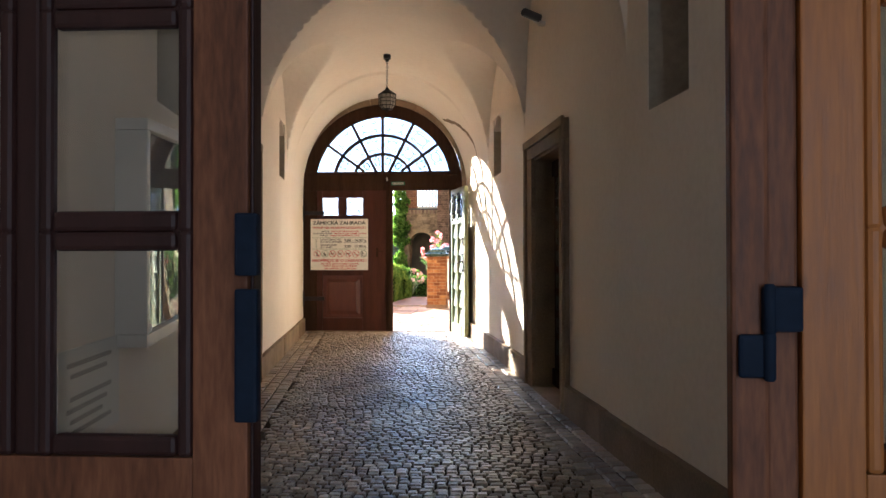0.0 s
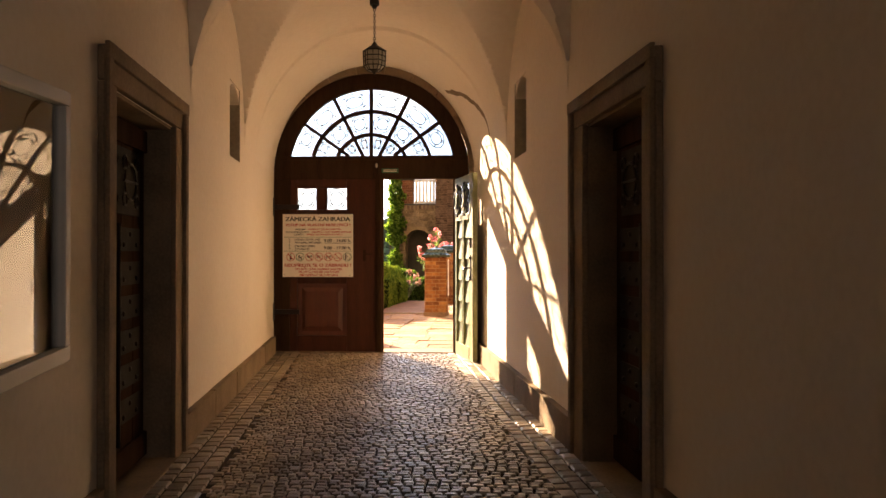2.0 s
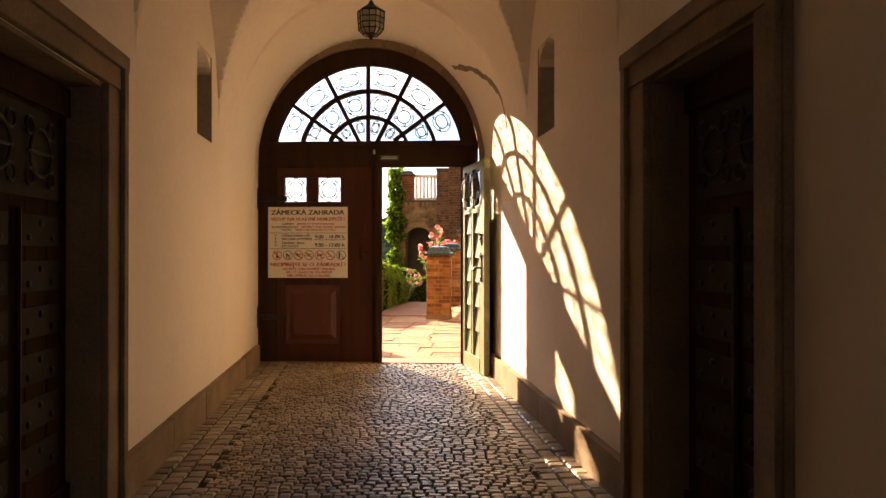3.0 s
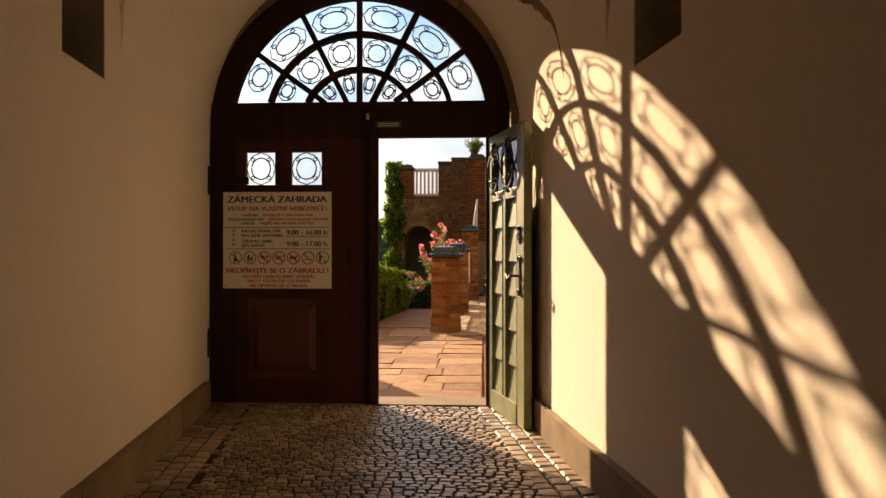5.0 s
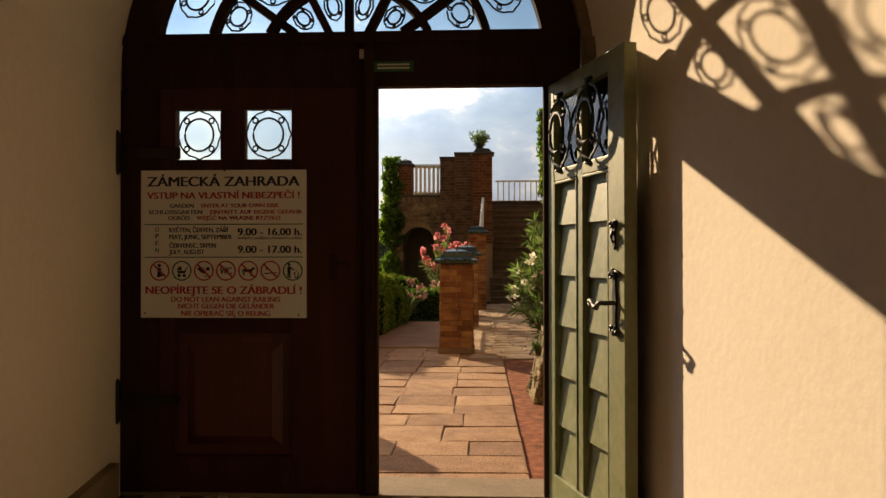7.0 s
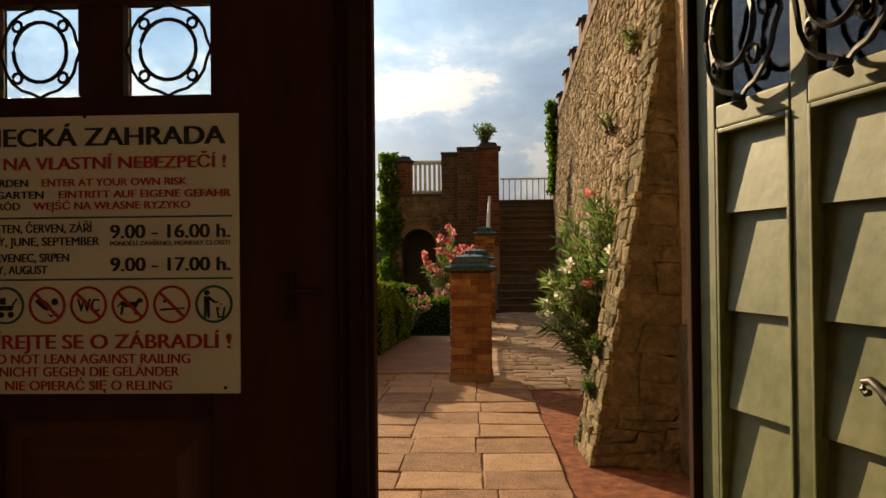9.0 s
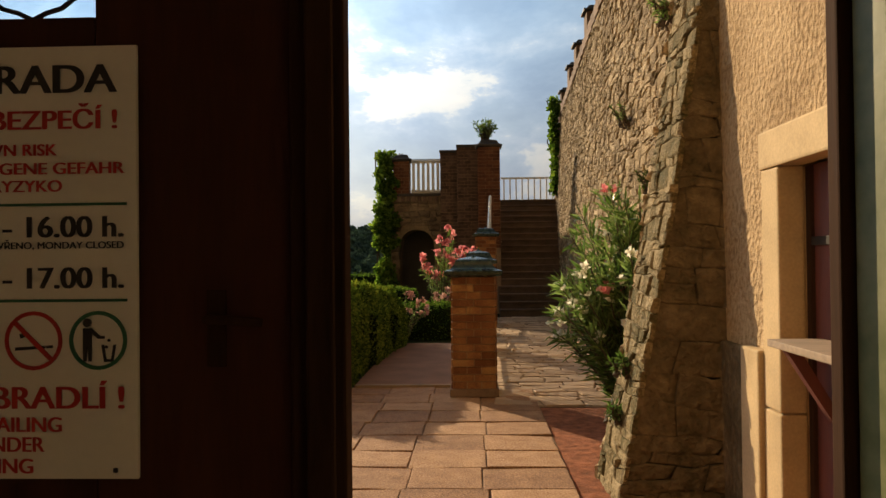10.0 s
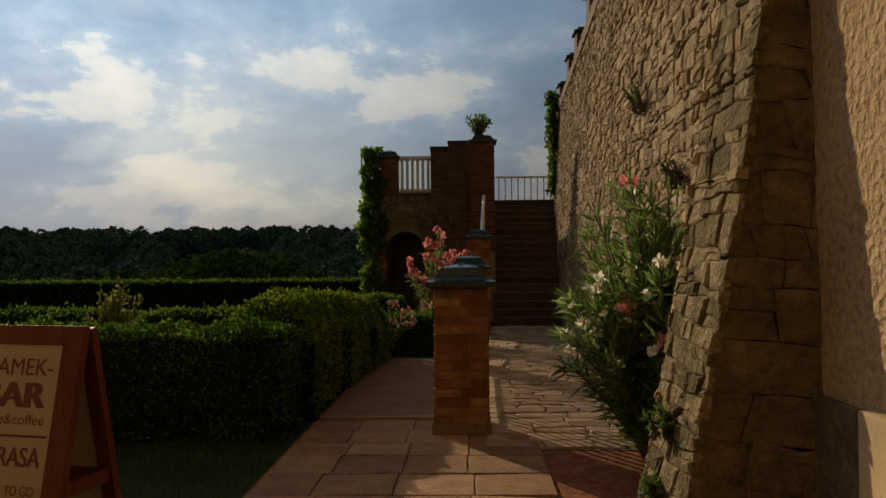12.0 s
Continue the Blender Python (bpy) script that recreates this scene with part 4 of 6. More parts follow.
SX0, SX1, SZ0, SZ1 = -1.275, -0.381, 0.94, 1.728
sign = thing("garden_rules_sign", "white garden rules sign with black and red lettering on the gate", "sign")
part("sign_board", boxes((SX0, SX1, -0.006, 0.004, SZ0, SZ1), bevel=0.002), SIGN_WHITE, sign)
SM, SW = (SX0 + SX1) / 2, SX1 - SX0
SIGN_LINES = (("ZÁMECKÁ ZAHRADA", 0.034, 1.642, 0.054, 0.826, INK), ("VSTUP NA VLASTNÍ NEBEZPEČÍ !", 0.034, 1.576, 0.036, 0.826, RED_INK),
              ("GARDEN", 0.605, 1.528, 0.022, 0.131, INK), ("ENTER AT YOUR OWN RISK", 0.146, 1.528, 0.022, 0.419, RED_INK),
              ("SCHLOSSGARTEN", 0.559, 1.494, 0.022, 0.292, INK), ("EINTRITT AUF EIGENE GEFAHR", 0.021, 1.494, 0.022, 0.495, RED_INK),
              ("OGRÓD", 0.628, 1.462, 0.022, 0.116, INK), ("WEJŚĆ NA WŁASNE RYZYKO", 0.137, 1.462, 0.022, 0.453, RED_INK),
              ("KVĚTEN, ČERVEN, ZÁŘÍ", 0.419, 1.397, 0.025, 0.32, INK), ("MAY, JUNE, SEPTEMBER", 0.398, 1.360, 0.025, 0.341, INK),
              ("ČERVENEC, SRPEN", 0.486, 1.314, 0.025, 0.253, INK), ("JULY, AUGUST", 0.549, 1.280, 0.025, 0.19, INK),
              ("9.00 - 16.00 h.", 0.023, 1.379, 0.040, 0.345, INK), ("PONDĚLÍ ZAVŘENO, MONDAY CLOSED", 0.023, 1.358, 0.013, 0.345, INK), ("9.00 - 17.00 h.", 0.023, 1.286, 0.040, 0.345, INK),
              ("NEOPÍREJTE SE O ZÁBRADLÍ !", 0.023, 1.068, 0.042, 0.845, RED_INK), ("DO NOT LEAN AGAINST RAILING", 0.139, 1.026, 0.028, 0.589, RED_INK),
              ("NICHT GEGEN DIE GELÄNDER", 0.171, 0.990, 0.028, 0.519, RED_INK), ("NIE OPIERAĆ SIĘ O RELING", 0.192, 0.951, 0.028, 0.482, RED_INK))
for body, margin, z, height, width, ink in SIGN_LINES:
    lettering(body, SX1 - margin, z, height, ink, sign, width, "RIGHT", bold=0.036)
for z in (1.436, 1.261):
    part("rule_line", boxes((SX0 + 0.02, SX1 - 0.018, -0.0085, -0.0065, z, z + 0.005)), GREEN_INK, sign)
for ch, z in zip("OPEN", (1.40, 1.365, 1.328, 1.29)):
    lettering(ch, SX0 + SW * 0.10, z, 0.024, GREEN_INK if ch in "EN" else INK, sign, 0.02, "CENTER", bold=0.03)


def disc(cx, cz, r, n=12):
    return [(cx + r * math.cos(2 * math.pi * q / n), cz + r * math.sin(2 * math.pi * q / n)) for q in range(n)]


# the small black figures inside the rings, as outlines about the ring's centre
FIGURES = {
    0: [[(-.014, -.034), (.004, -.034), (.008, .014), (-.008, .016)], [(.004, -.03), (.03, -.026), (.028, -.016), (.006, -.018)], disc(-.002, .028, .009)],
    1: [[(-.026, .0), (.024, .0), (.018, -.014), (-.018, -.014)], [(-.026, .003), (.0, .003), (-.002, .024), (-.016, .02)], [(.02, .0), (.034, .018), (.031, .021), (.016, .002)], disc(-.014, -.026, .009), disc(.014, -.026, .009)],
    2: [[(-.036, .012), (-.02, .022), (.002, .008), (.012, -.006), (.0, -.016), (-.018, -.006)], disc(.022, .01, .010, 8), [(.0, -.024), (.012, -.034), (.026, -.022), (.012, -.028)]],
    4: [[(-.03, .004), (-.026, .01), (.016, .008), (.026, .02), (.038, .014), (.036, .008), (.024, .004), (.02, -.008), (-.022, -.006)], [(-.026, -.006), (-.018, -.006), (-.022, -.028), (-.028, -.028)], [(.008, -.008), (.018, -.008), (.02, -.028), (.014, -.028)], [(-.028, .006), (-.038, -.006), (-.036, -.008), (-.026, .0)]],
    5: [[(-.034, -.018), (.022, -.014), (.022, -.009), (-.034, -.012)], [(.024, -.014), (.036, -.013), (.036, -.008), (.024, -.009)], [(-.024, .004), (-.012, .008), (-.016, .016), (-.026, .012)]],
    6: [disc(-.02, .032, .008), [(-.028, .022), (-.012, .022), (.004, .008), (.012, .008), (.012, .003), (.0, .003), (-.012, .012), (-.012, -.038), (-.018, -.038), (-.02, -.01), (-.022, -.038), (-.028, -.038)],
        [(.006, -.008), (.011, -.008), (.015, -.034), (.024, -.034), (.028, -.008), (.033, -.008), (.028, -.039), (.011, -.039)], disc(.02, .0, .003, 6), disc(.015, -.012, .003, 6)]}
for k in range(7):
    cx, cz, r = SX1 - 0.072 - 0.1198 * (6 - k), 1.191, 0.0535
    green = k in (1, 6)
    bm = bmesh.new()
    prism(bm, [(cx + r * math.cos(t), cz + r * math.sin(t)) for t in (2 * math.pi * q / 28 for q in range(29))] +
          [(cx + (r - 0.007) * math.cos(t), cz + (r - 0.007) * math.sin(t)) for t in (-2 * math.pi * q / 28 for q in range(29))], -0.0085, -0.0065)
    mark = part("pictogram_ring", bm, GREEN_INK if green else RED_INK, sign, fix=False)
    if k == 3:
        lettering("WC", cx, cz - 0.018, 0.038, INK, mark, 0.066, "CENTER", bold=0.04)
    else:
        bm = bmesh.new()
        for outline in FIGURES[k]:
            prism(bm, [(cx + a, cz + b) for a, b in outline], -0.0083, -0.0067)
        part("pictogram", bm, INK, mark)
    if not green:
        q = (r - 0.006) / math.sqrt(2)
        bm = bmesh.new()
        prism(bm, [(cx - q - 0.003, cz + q - 0.003), (cx - q + 0.003, cz + q + 0.003), (cx + q + 0.003, cz - q + 0.003), (cx + q - 0.003, cz - q - 0.003)], -0.0105, -0.009)
        part("ban_bar", bm, RED_INK, mark)
for x, z in ((SX0 + 0.02, SZ0 + 0.02), (SX1 - 0.045, SZ0 + 0.012), (SX0 + 0.45, SZ1 - 0.008)):
    part("nail", boxes((x, x + 0.009, -0.011, -0.006, z, z + 0.009), bevel=0.003), IRON, sign)

exit_sign = thing("exit_sign", "small green strip sign on the gate transom", "sign")
part("plate", boxes((-0.02, 0.19, -0.008, 0.0, 2.243, 2.298), bevel=0.002), GREEN_INK, exit_sign)
for z in (2.256, 2.274):
    part("text_bar", boxes((0.0, 0.17, -0.0105, -0.0085, z, z + 0.009)), PAPER, exit_sign)
box_s = thing("door_contact", "small pale alarm contact on the gate transom", "sensor")
part("contact_body", boxes((-0.095, -0.072, -0.02, 0.0, 2.31, 2.36), bevel=0.003), ALU, box_s)

# ---- glazed display case, notice, lantern, camera ----
CY0, CY1, CZ0, CZ1, CD = -8.63, -6.885, 0.855, 1.81, 0.14
case = thing("display_case", "shallow aluminium display case with a reflecting glass front on the wall", "display case")
s0 = S_L
for nm, d in (("frame_bar", (s0, s0 + CD, CY0, CY1, CZ0, CZ0 + 0.055)), ("frame_bar", (s0, s0 + CD, CY0, CY1, CZ1 - 0.05, CZ1)),
              ("frame_bar", (s0, s0 + CD, CY0, CY0 + 0.045, CZ0 + 0.056, CZ1 - 0.051)), ("frame_bar", (s0, s0 + CD, CY1 - 0.045, CY1, CZ0 + 0.056, CZ1 - 0.051))):
    part(nm, askew(boxes(d, bevel=0.006)), ALU, case)
part("back_panel", askew(boxes((s0 + 0.002, s0 + 0.014, CY0 + 0.046, CY1 - 0.046, CZ0 + 0.056, CZ1 - 0.051))), VITRINE_BACK, case, "dark felt back")
g = part("pane", askew(boxes((s0 + CD - 0.03, s0 + CD - 0.026, CY0 + 0.04, CY1 - 0.04, CZ0 + 0.05, CZ1 - 0.045))), CASE_GLASS, case, "clear reflecting glass")
g.visible_shadow = False
part("lock", askew(boxes((s0 + CD - 0.025, s0 + CD - 0.008, CY0 + 0.05, CY0 + 0.10, CZ0 + 0.056, CZ0 + 0.09), bevel=0.003)), ALU, case)
for ob in case.children:  # the case hangs a little askew
    for v in ob.data.vertices:
        v.co.z += 0.05 * (v.co.y - CY1)
notice = thing("wall_notice", "white notice board with grey text lines on the wall", "notice")
part("sheet", askew(boxes((s0 + 0.0, s0 + 0.012, -9.22, -8.60, 0.46, 0.82), bevel=0.002)), PAPER, notice)
for k in range(7):
    if k != 2:
        part("text_bar", askew(boxes((s0 + 0.0125, s0 + 0.0135, -9.15 + 0.03 * (k % 2), -8.70 - 0.05 * (k % 3), 0.755 - k * 0.04, 0.772 - k * 0.04))), GREY_INK, notice)

lx, ly = S_MID + 2.4 * SKEW, -2.4
lantern = thing("hanging_lantern", "hanging wrought-iron lantern with leaded glass on a chain", "lantern", Matrix.Translation((lx, ly, 2.94)))
bm = bmesh.new()
top = 3.585 - 2.94
lathe(bm, [(0.045, top - 0.02), (0.045, top + 0.05), (0.02, top - 0.05)], (0, 0, 0), 12)
part("ceiling_hook", bm, IRON, lantern)
bm = bmesh.new()
n_link = 12
for k in range(n_link):
    zc = 0.27 + (top - 0.32) * (k + 0.5) / n_link
    h = (top - 0.32) / n_link * 0.62
    tube(bm, [((0.011 * math.cos(t) if k % 2 else 0), (0 if k % 2 else 0.011 * math.cos(t)), zc + h * math.sin(t)) for t in (2 * math.pi * q / 10 for q in range(10))], 0.0035, 5, closed=True)
part("chain", bm, IRON, lantern)
bm = bmesh.new()
lathe(bm, [(0.012, 0.28), (0.03, 0.25), (0.10, 0.205), (0.115, 0.195), (0.11, 0.185)], (0, 0, 0), 6)
part("canopy", bm, IRON, lantern)
bm = bmesh.new()
lathe(bm, [(0.06, 0.012), (0.096, 0.05), (0.103, 0.185), (0.06, 0.19)], (0, 0, 0), 6)
part("glass_body", bm, LAMP_GLASS, lantern, "pale leaded glass")
bm = bmesh.new()
for k in range(12):
    a = math.pi * k / 6
    q = math.cos(math.pi / 6) if k % 2 else 1.0
    tube(bm, [(r * q * math.cos(a), r * q * math.sin(a), z) for r, z in ((0.064, 0.01), (0.10, 0.05), (0.107, 0.187))], 0.005, 5)
for r, z in ((0.102, 0.05), (0.104, 0.095), (0.106, 0.14), (0.066, 0.01)):
    tube(bm, [(r * math.cos(t), r * math.sin(t), z) for t in (math.pi * q / 3 for q in range(6))], 0.005, 5, closed=True)
part("lead_cage", bm, IRON, lantern)
bm = bmesh.new()
lathe(bm, [(0.004, -0.03), (0.014, -0.018), (0.02, 0.0), (0.05, 0.012)], (0, 0, 0), 8)
part("finial", bm, IRON, lantern)

cctv = thing("security_camera", "small dark security camera on a white wall bracket", "camera", Matrix.Translation((1.93, -5.34, 3.10)))
bm = bmesh.new()
lathe(bm, [(0.03, -0.09), (0.036, -0.085), (0.036, 0.07), (0.028, 0.085)], (0, 0, 0), 14)
bmesh.ops.transform(bm, matrix=Matrix.Translation((-0.09, -0.05, 0.03)) @ Euler((radians(80), 0, radians(-55))).to_matrix().to_4x4(), verts=bm.verts[:])
part("camera_body", bm, CAMERA_BODY, cctv, smooth=40)
bm = bmesh.new()
tube(bm, [(0.03, 0.02, -0.02), (-0.03, 0.0, -0.02), (-0.07, -0.02, 0.0)], 0.013, 8)
lathe(bm, [(0.035, -0.02), (0.03, 0.01)], (0.0, 0.0, -0.02), 10)
part("bracket", bm, ALU, cctv, "white bracket")

# ---- glazed timber screen at the passage mouth ----
YD = -10.52


def glazed_leaf(name, label, x0, x1, wood, bead, m, rows=4, st=0.088, bw=0.024):
    """A leaf in its own axes: x from x0 to x1, faces across y, standing on z = 0."""
    d = thing(name, label, "door", m)
    z_low, pitch, rail, h = 0.86, 0.352, 0.055, 2.32
    for a, b in ((x0, x0 + st), (x1 - st, x1)):
        part("stile", boxes((a, b, -0.022, 0.022, 0.0, h), bevel=0.003), wood, d)
    part("bottom_rail", boxes((x0 + st, x1 - st, -0.022, 0.022, 0.0, 0.14), bevel=0.003), wood, d)
    part("lock_rail", boxes((x0 + st, x1 - st, -0.022, 0.022, z_low - 0.10, z_low - 0.03), bevel=0.003), wood, d)
    part("top_rail", boxes((x0 + st, x1 - st, -0.022, 0.022, z_low + rows * pitch - 0.02, h), bevel=0.003), wood, d)
    part("lower_panel", boxes((x0 + st - 0.005, x1 - st + 0.005, -0.008, 0.008, 0.14, z_low - 0.10)), wood, d)
    xm = (x0 + x1) / 2
    part("muntin", boxes((xm - 0.02, xm + 0.02, -0.02, 0.02, z_low - 0.03, z_low + rows * pitch - 0.02), bevel=0.006), bead, d)
    for r in range(rows):
        za, zb = z_low + r * pitch, z_low + r * pitch + pitch - rail
        for a, b in ((x0 + st, xm - 0.02), (xm + 0.02, x1 - st)):
            if r:
                part("cross_bar", boxes((a, b, -0.02, 0.02, za - rail + 0.008, za - 0.008), bevel=0.006), bead, d)
            g = part("pane", boxes((a + 0.004, b - 0.004, -0.002, 0.002, za - 0.02, zb + 0.02)), GLASS, d)
            g.visible_shadow = False
            for p in ((a, a + bw, za - 0.03, zb + 0.03), (b - bw, b, za - 0.03, zb + 0.03), (a + bw + 0.0005, b - bw - 0.0005, za - 0.028, za + 0.005), (a + bw + 0.0005, b - bw - 0.0005, zb - 0.003, zb + 0.028)):
                bm = bmesh.new()
                box(bm, p[0], p[1], -0.027, -0.003, p[2], p[3])
                bmesh.ops.bevel(bm, geom=bm.edges[:], offset=0.008, segments=2, affect="EDGES", profile=0.5)
                part("glazing_bead", bm, bead, d)
    return d


left_leaf = glazed_leaf("glazed_door", "closed brown glazed door leaf with dark beading and blue iron fittings", 0.42, 1.137, DOOR_WOOD, DOOR_BEAD, Matrix.Translation((-0.012, YD, 0)))
part("edge_strip", boxes((1.1375, 1.143, -0.012, 0.03, 0.0, 2.32), bevel=0.003), DOOR_BEAD, left_leaf)
for za, zb in ((1.115, 1.212), (0.89, 1.095)):
    part("lock_case", boxes((1.122, 1.158, -0.044, -0.0225, za, zb), bevel=0.005), BLUE_IRON, left_leaf, "blue-black iron lock case")
right_leaf = glazed_leaf("glazed_door", "open honey-coloured glazed door leaf folded back beside the passage mouth", 0.0, 0.70, ORANGE_WOOD, ORANGE_WOOD,
                         Matrix.Translation((1.955, YD - 0.03, 0)) @ Euler((0, 0, radians(-3))).to_matrix().to_4x4())
screen = thing("trim_door_screen", "brown timber frame closing off the passage mouth", "trim", kind="structure")
for nm, d in (("jamb_post", (1.853, 1.906, YD - 0.055, YD - 0.025, 0.0, 2.40)), ("rebate_post", (1.9065, 1.954, YD - 0.04, YD + 0.07, 0.0, 2.40)), ("jamb_post", (0.22, 0.395, YD - 0.05, YD + 0.07, 0.0, 2.40)),
              ("jamb_post", (2.70, 2.80, YD - 0.02, YD + 0.07, 0.0, 2.40)), ("head_beam", (0.2, 2.8, YD - 0.06, YD + 0.08, 2.402, 2.56))):
    part(nm, boxes(d, bevel=0.006), DOOR_WOOD, screen)
part("side_panel", boxes((1.975, 2.70, YD + 0.01, YD + 0.05, 0.0, 0.85)), DOOR_BEAD, screen)
for za, zb, xa, xb in ((1.034, 1.10, 1.895, 1.952), (0.968, 1.031, 1.86, 1.91)):
    hg = part("hinge", boxes((xa, xb, YD - 0.066, YD - 0.0555 if xa < 1.89 else YD - 0.041, za, zb), bevel=0.006), BLUE_IRON, screen, "blue-black iron hinge")
    bm = bmesh.new()
    lathe(bm, [(0.006, za - 0.004), (0.009, za), (0.009, zb), (0.006, zb + 0.004)], (1.903, YD - 0.066, 0.0), 10)
    part("knuckle", bm, BLUE_IRON, hg, smooth=40)


# ---- foliage tools ----
def leaf_cloud(points, mat, name, parent, length=0.05, width=0.03, kind="stuff", label="", rng=None, droop=0.0, aim=None):
    """Many small leaves: each a folded blade of two triangles pairs at a point with a normal."""
    rng = rng or random.Random(5)
    verts, faces = [], []
    for p, nrm in points:
        d = Vector((rng.gauss(0, 1), rng.gauss(0, 1), rng.gauss(0, 1) - droop))
        d = (d.normalized() + 0.7 * Vector(nrm)).normalized()
        if aim is not None:
            d = (d + aim).normalized()
        side = d.cross(Vector((rng.gauss(0, 1), rng.gauss(0, 1), rng.gauss(0, 1)))).normalized()
        up = side.cross(d)
        L, W = length * rng.uniform(0.6, 1.3), width * rng.uniform(0.7, 1.25)
        b = len(verts)
        p = Vector(p)
        verts += [p, p + d * L * 0.5 + side * W * 0.5 + up * W * 0.12, p + d * L, p + d * L * 0.5 - side * W * 0.5 + up * W * 0.12]
        faces += [(b, b + 1, b + 2), (b, b + 2, b + 3)]
    return from_lists(name, verts, faces, mat, parent, kind=kind, label=label)


def hedge(name, label, x0, x1, y0, y1, h, z0, leaf_mat, count, round_top=0.12, seed=1, lumps=0.05, size=0.045):
    rng = random.Random(seed)
    t = thing(name, label, "hedge")
    nx, ny, nz = (max(3, int((b - a) / 0.16)) for a, b in ((x0, x1), (y0, y1), (0, h)))
    nx, ny, nz = min(nx, 60), min(ny, 60), min(nz, 10)

    def warp(p):
        q = Vector(p)
        c = Vector(((x0 + x1) / 2, (y0 + y1) / 2, z0 + h * 0.5))
        top = max(0.0, (q.z - z0) / h - 0.45) / 0.55
        ex = max(0.0, abs(q.x - c.x) - ((x1 - x0) / 2 - 0.35)) / 0.35
        ey = max(0.0, abs(q.y - c.y) - ((y1 - y0) / 2 - 0.35)) / 0.35
        q.z -= round_top * top * min(1.0, ex * ex + ey * ey)
        n = noise.noise_vector(q * 1.7 + Vector((seed, 0, 0))) * lumps + noise.noise_vector(q * 5.0) * lumps * 0.6
        return q + n

    bm = bmesh.new()
    box(bm, x0, x1, y0, y1, z0, z0 + h)
    for k in range(1, nx):
        bmesh.ops.bisect_plane(bm, geom=bm.verts[:] + bm.edges[:] + bm.faces[:], plane_co=(x0 + (x1 - x0) * k / nx, 0, 0), plane_no=(1, 0, 0))
    for k in range(1, ny):
        bmesh.ops.bisect_plane(bm, geom=bm.verts[:] + bm.edges[:] + bm.faces[:], plane_co=(0, y0 + (y1 - y0) * k / ny, 0), plane_no=(0, 1, 0))
    for k in range(1, nz):
        bmesh.ops.bisect_plane(bm, geom=bm.verts[:] + bm.edges[:] + bm.faces[:], plane_co=(0, 0, z0 + h * k / nz), plane_no=(0, 0, 1))
    for v in bm.verts:
        v.co = warp(v.co)
    bmesh.ops.recalc_face_normals(bm, faces=bm.faces[:])
    pts = []
    fs = [f for f in bm.faces if f.normal.z > -0.5]
    areas = np.cumsum([f.calc_area() * (1.8 if f.normal.z > 0.4 else 1.0) for f in fs])
    for u in (np.array([rng.random() for _ in range(count)]) * areas[-1]):
        f = fs[int(np.searchsorted(areas, u))]
        vs = [v.co for v in f.verts]
        a, b = rng.random(), rng.random()
        p = vs[0].lerp(vs[1], a).lerp(vs[-1].lerp(vs[min(2, len(vs) - 1)], a), b)
        tuft = max(0.0, noise.noise(p * 7.0)) * 0.16 * max(0.0, f.normal.z)
        pts.append((p + f.normal * (rng.uniform(-0.02, 0.03) + tuft * rng.random()), f.normal))
    # solid dark body stands in for the shaded inside behind the leaves
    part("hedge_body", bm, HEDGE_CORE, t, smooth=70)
    leaf_cloud(pts, leaf_mat, "foliage", t, size, size * 0.62, rng=rng)
    return t


GZ0 = Z_OUT - 0.06
hedge("box_hedge", "clipped dark green box hedge in front of the terrace", -6.2, -1.32, 6.48, 7.2, 0.92, GZ0, BOX_LEAF, 30000, 0.07, 3)
hedge("box_hedge", "rounded golden-topped hedge beside the red path", -2.2, -1.22, 7.25, 9.0, 1.14, GZ0, GOLD_LEAF, 15000, 0.36, 4, 0.07)
hedge("box_hedge", "rounded golden-topped hedge beside the red path", -2.05, -1.08, 8.8, 10.4, 1.10, GZ0, GOLD_LEAF, 13000, 0.36, 5, 0.07)
hedge("box_hedge", "rounded golden-topped hedge beside the red path", -1.95, -0.97, 10.2, 11.7, 0.98, GZ0, GOLD_LEAF, 12000, 0.34, 25, 0.07)
hedge("box_hedge", "low clipped box hedge closing the red path", -1.3, 0.25, 12.5, 13.2, 0.62, GZ0, BOX_LEAF, 5000, 0.06, 6)
hedge("box_hedge", "long clipped box hedge across the garden", -11.5, -2.3, 10.6, 11.3, 0.84, GZ0, BOX_LEAF, 9000, 0.10, 7, 0.06, 0.06)
hedge("box_hedge", "long clipped box hedge along the terrace edge", -17.5, -2.6, 22.0, 23.0, 0.98, GZ0, BOX_LEAF, 8000, 0.05, 8, 0.04, 0.08)
hedge("box_hedge", "clipped box hedge below the bastion", -2.5, -1.1, 15.5, 16.3, 0.8, GZ0, BOX_LEAF, 4000, 0.08, 9, 0.05, 0.06)


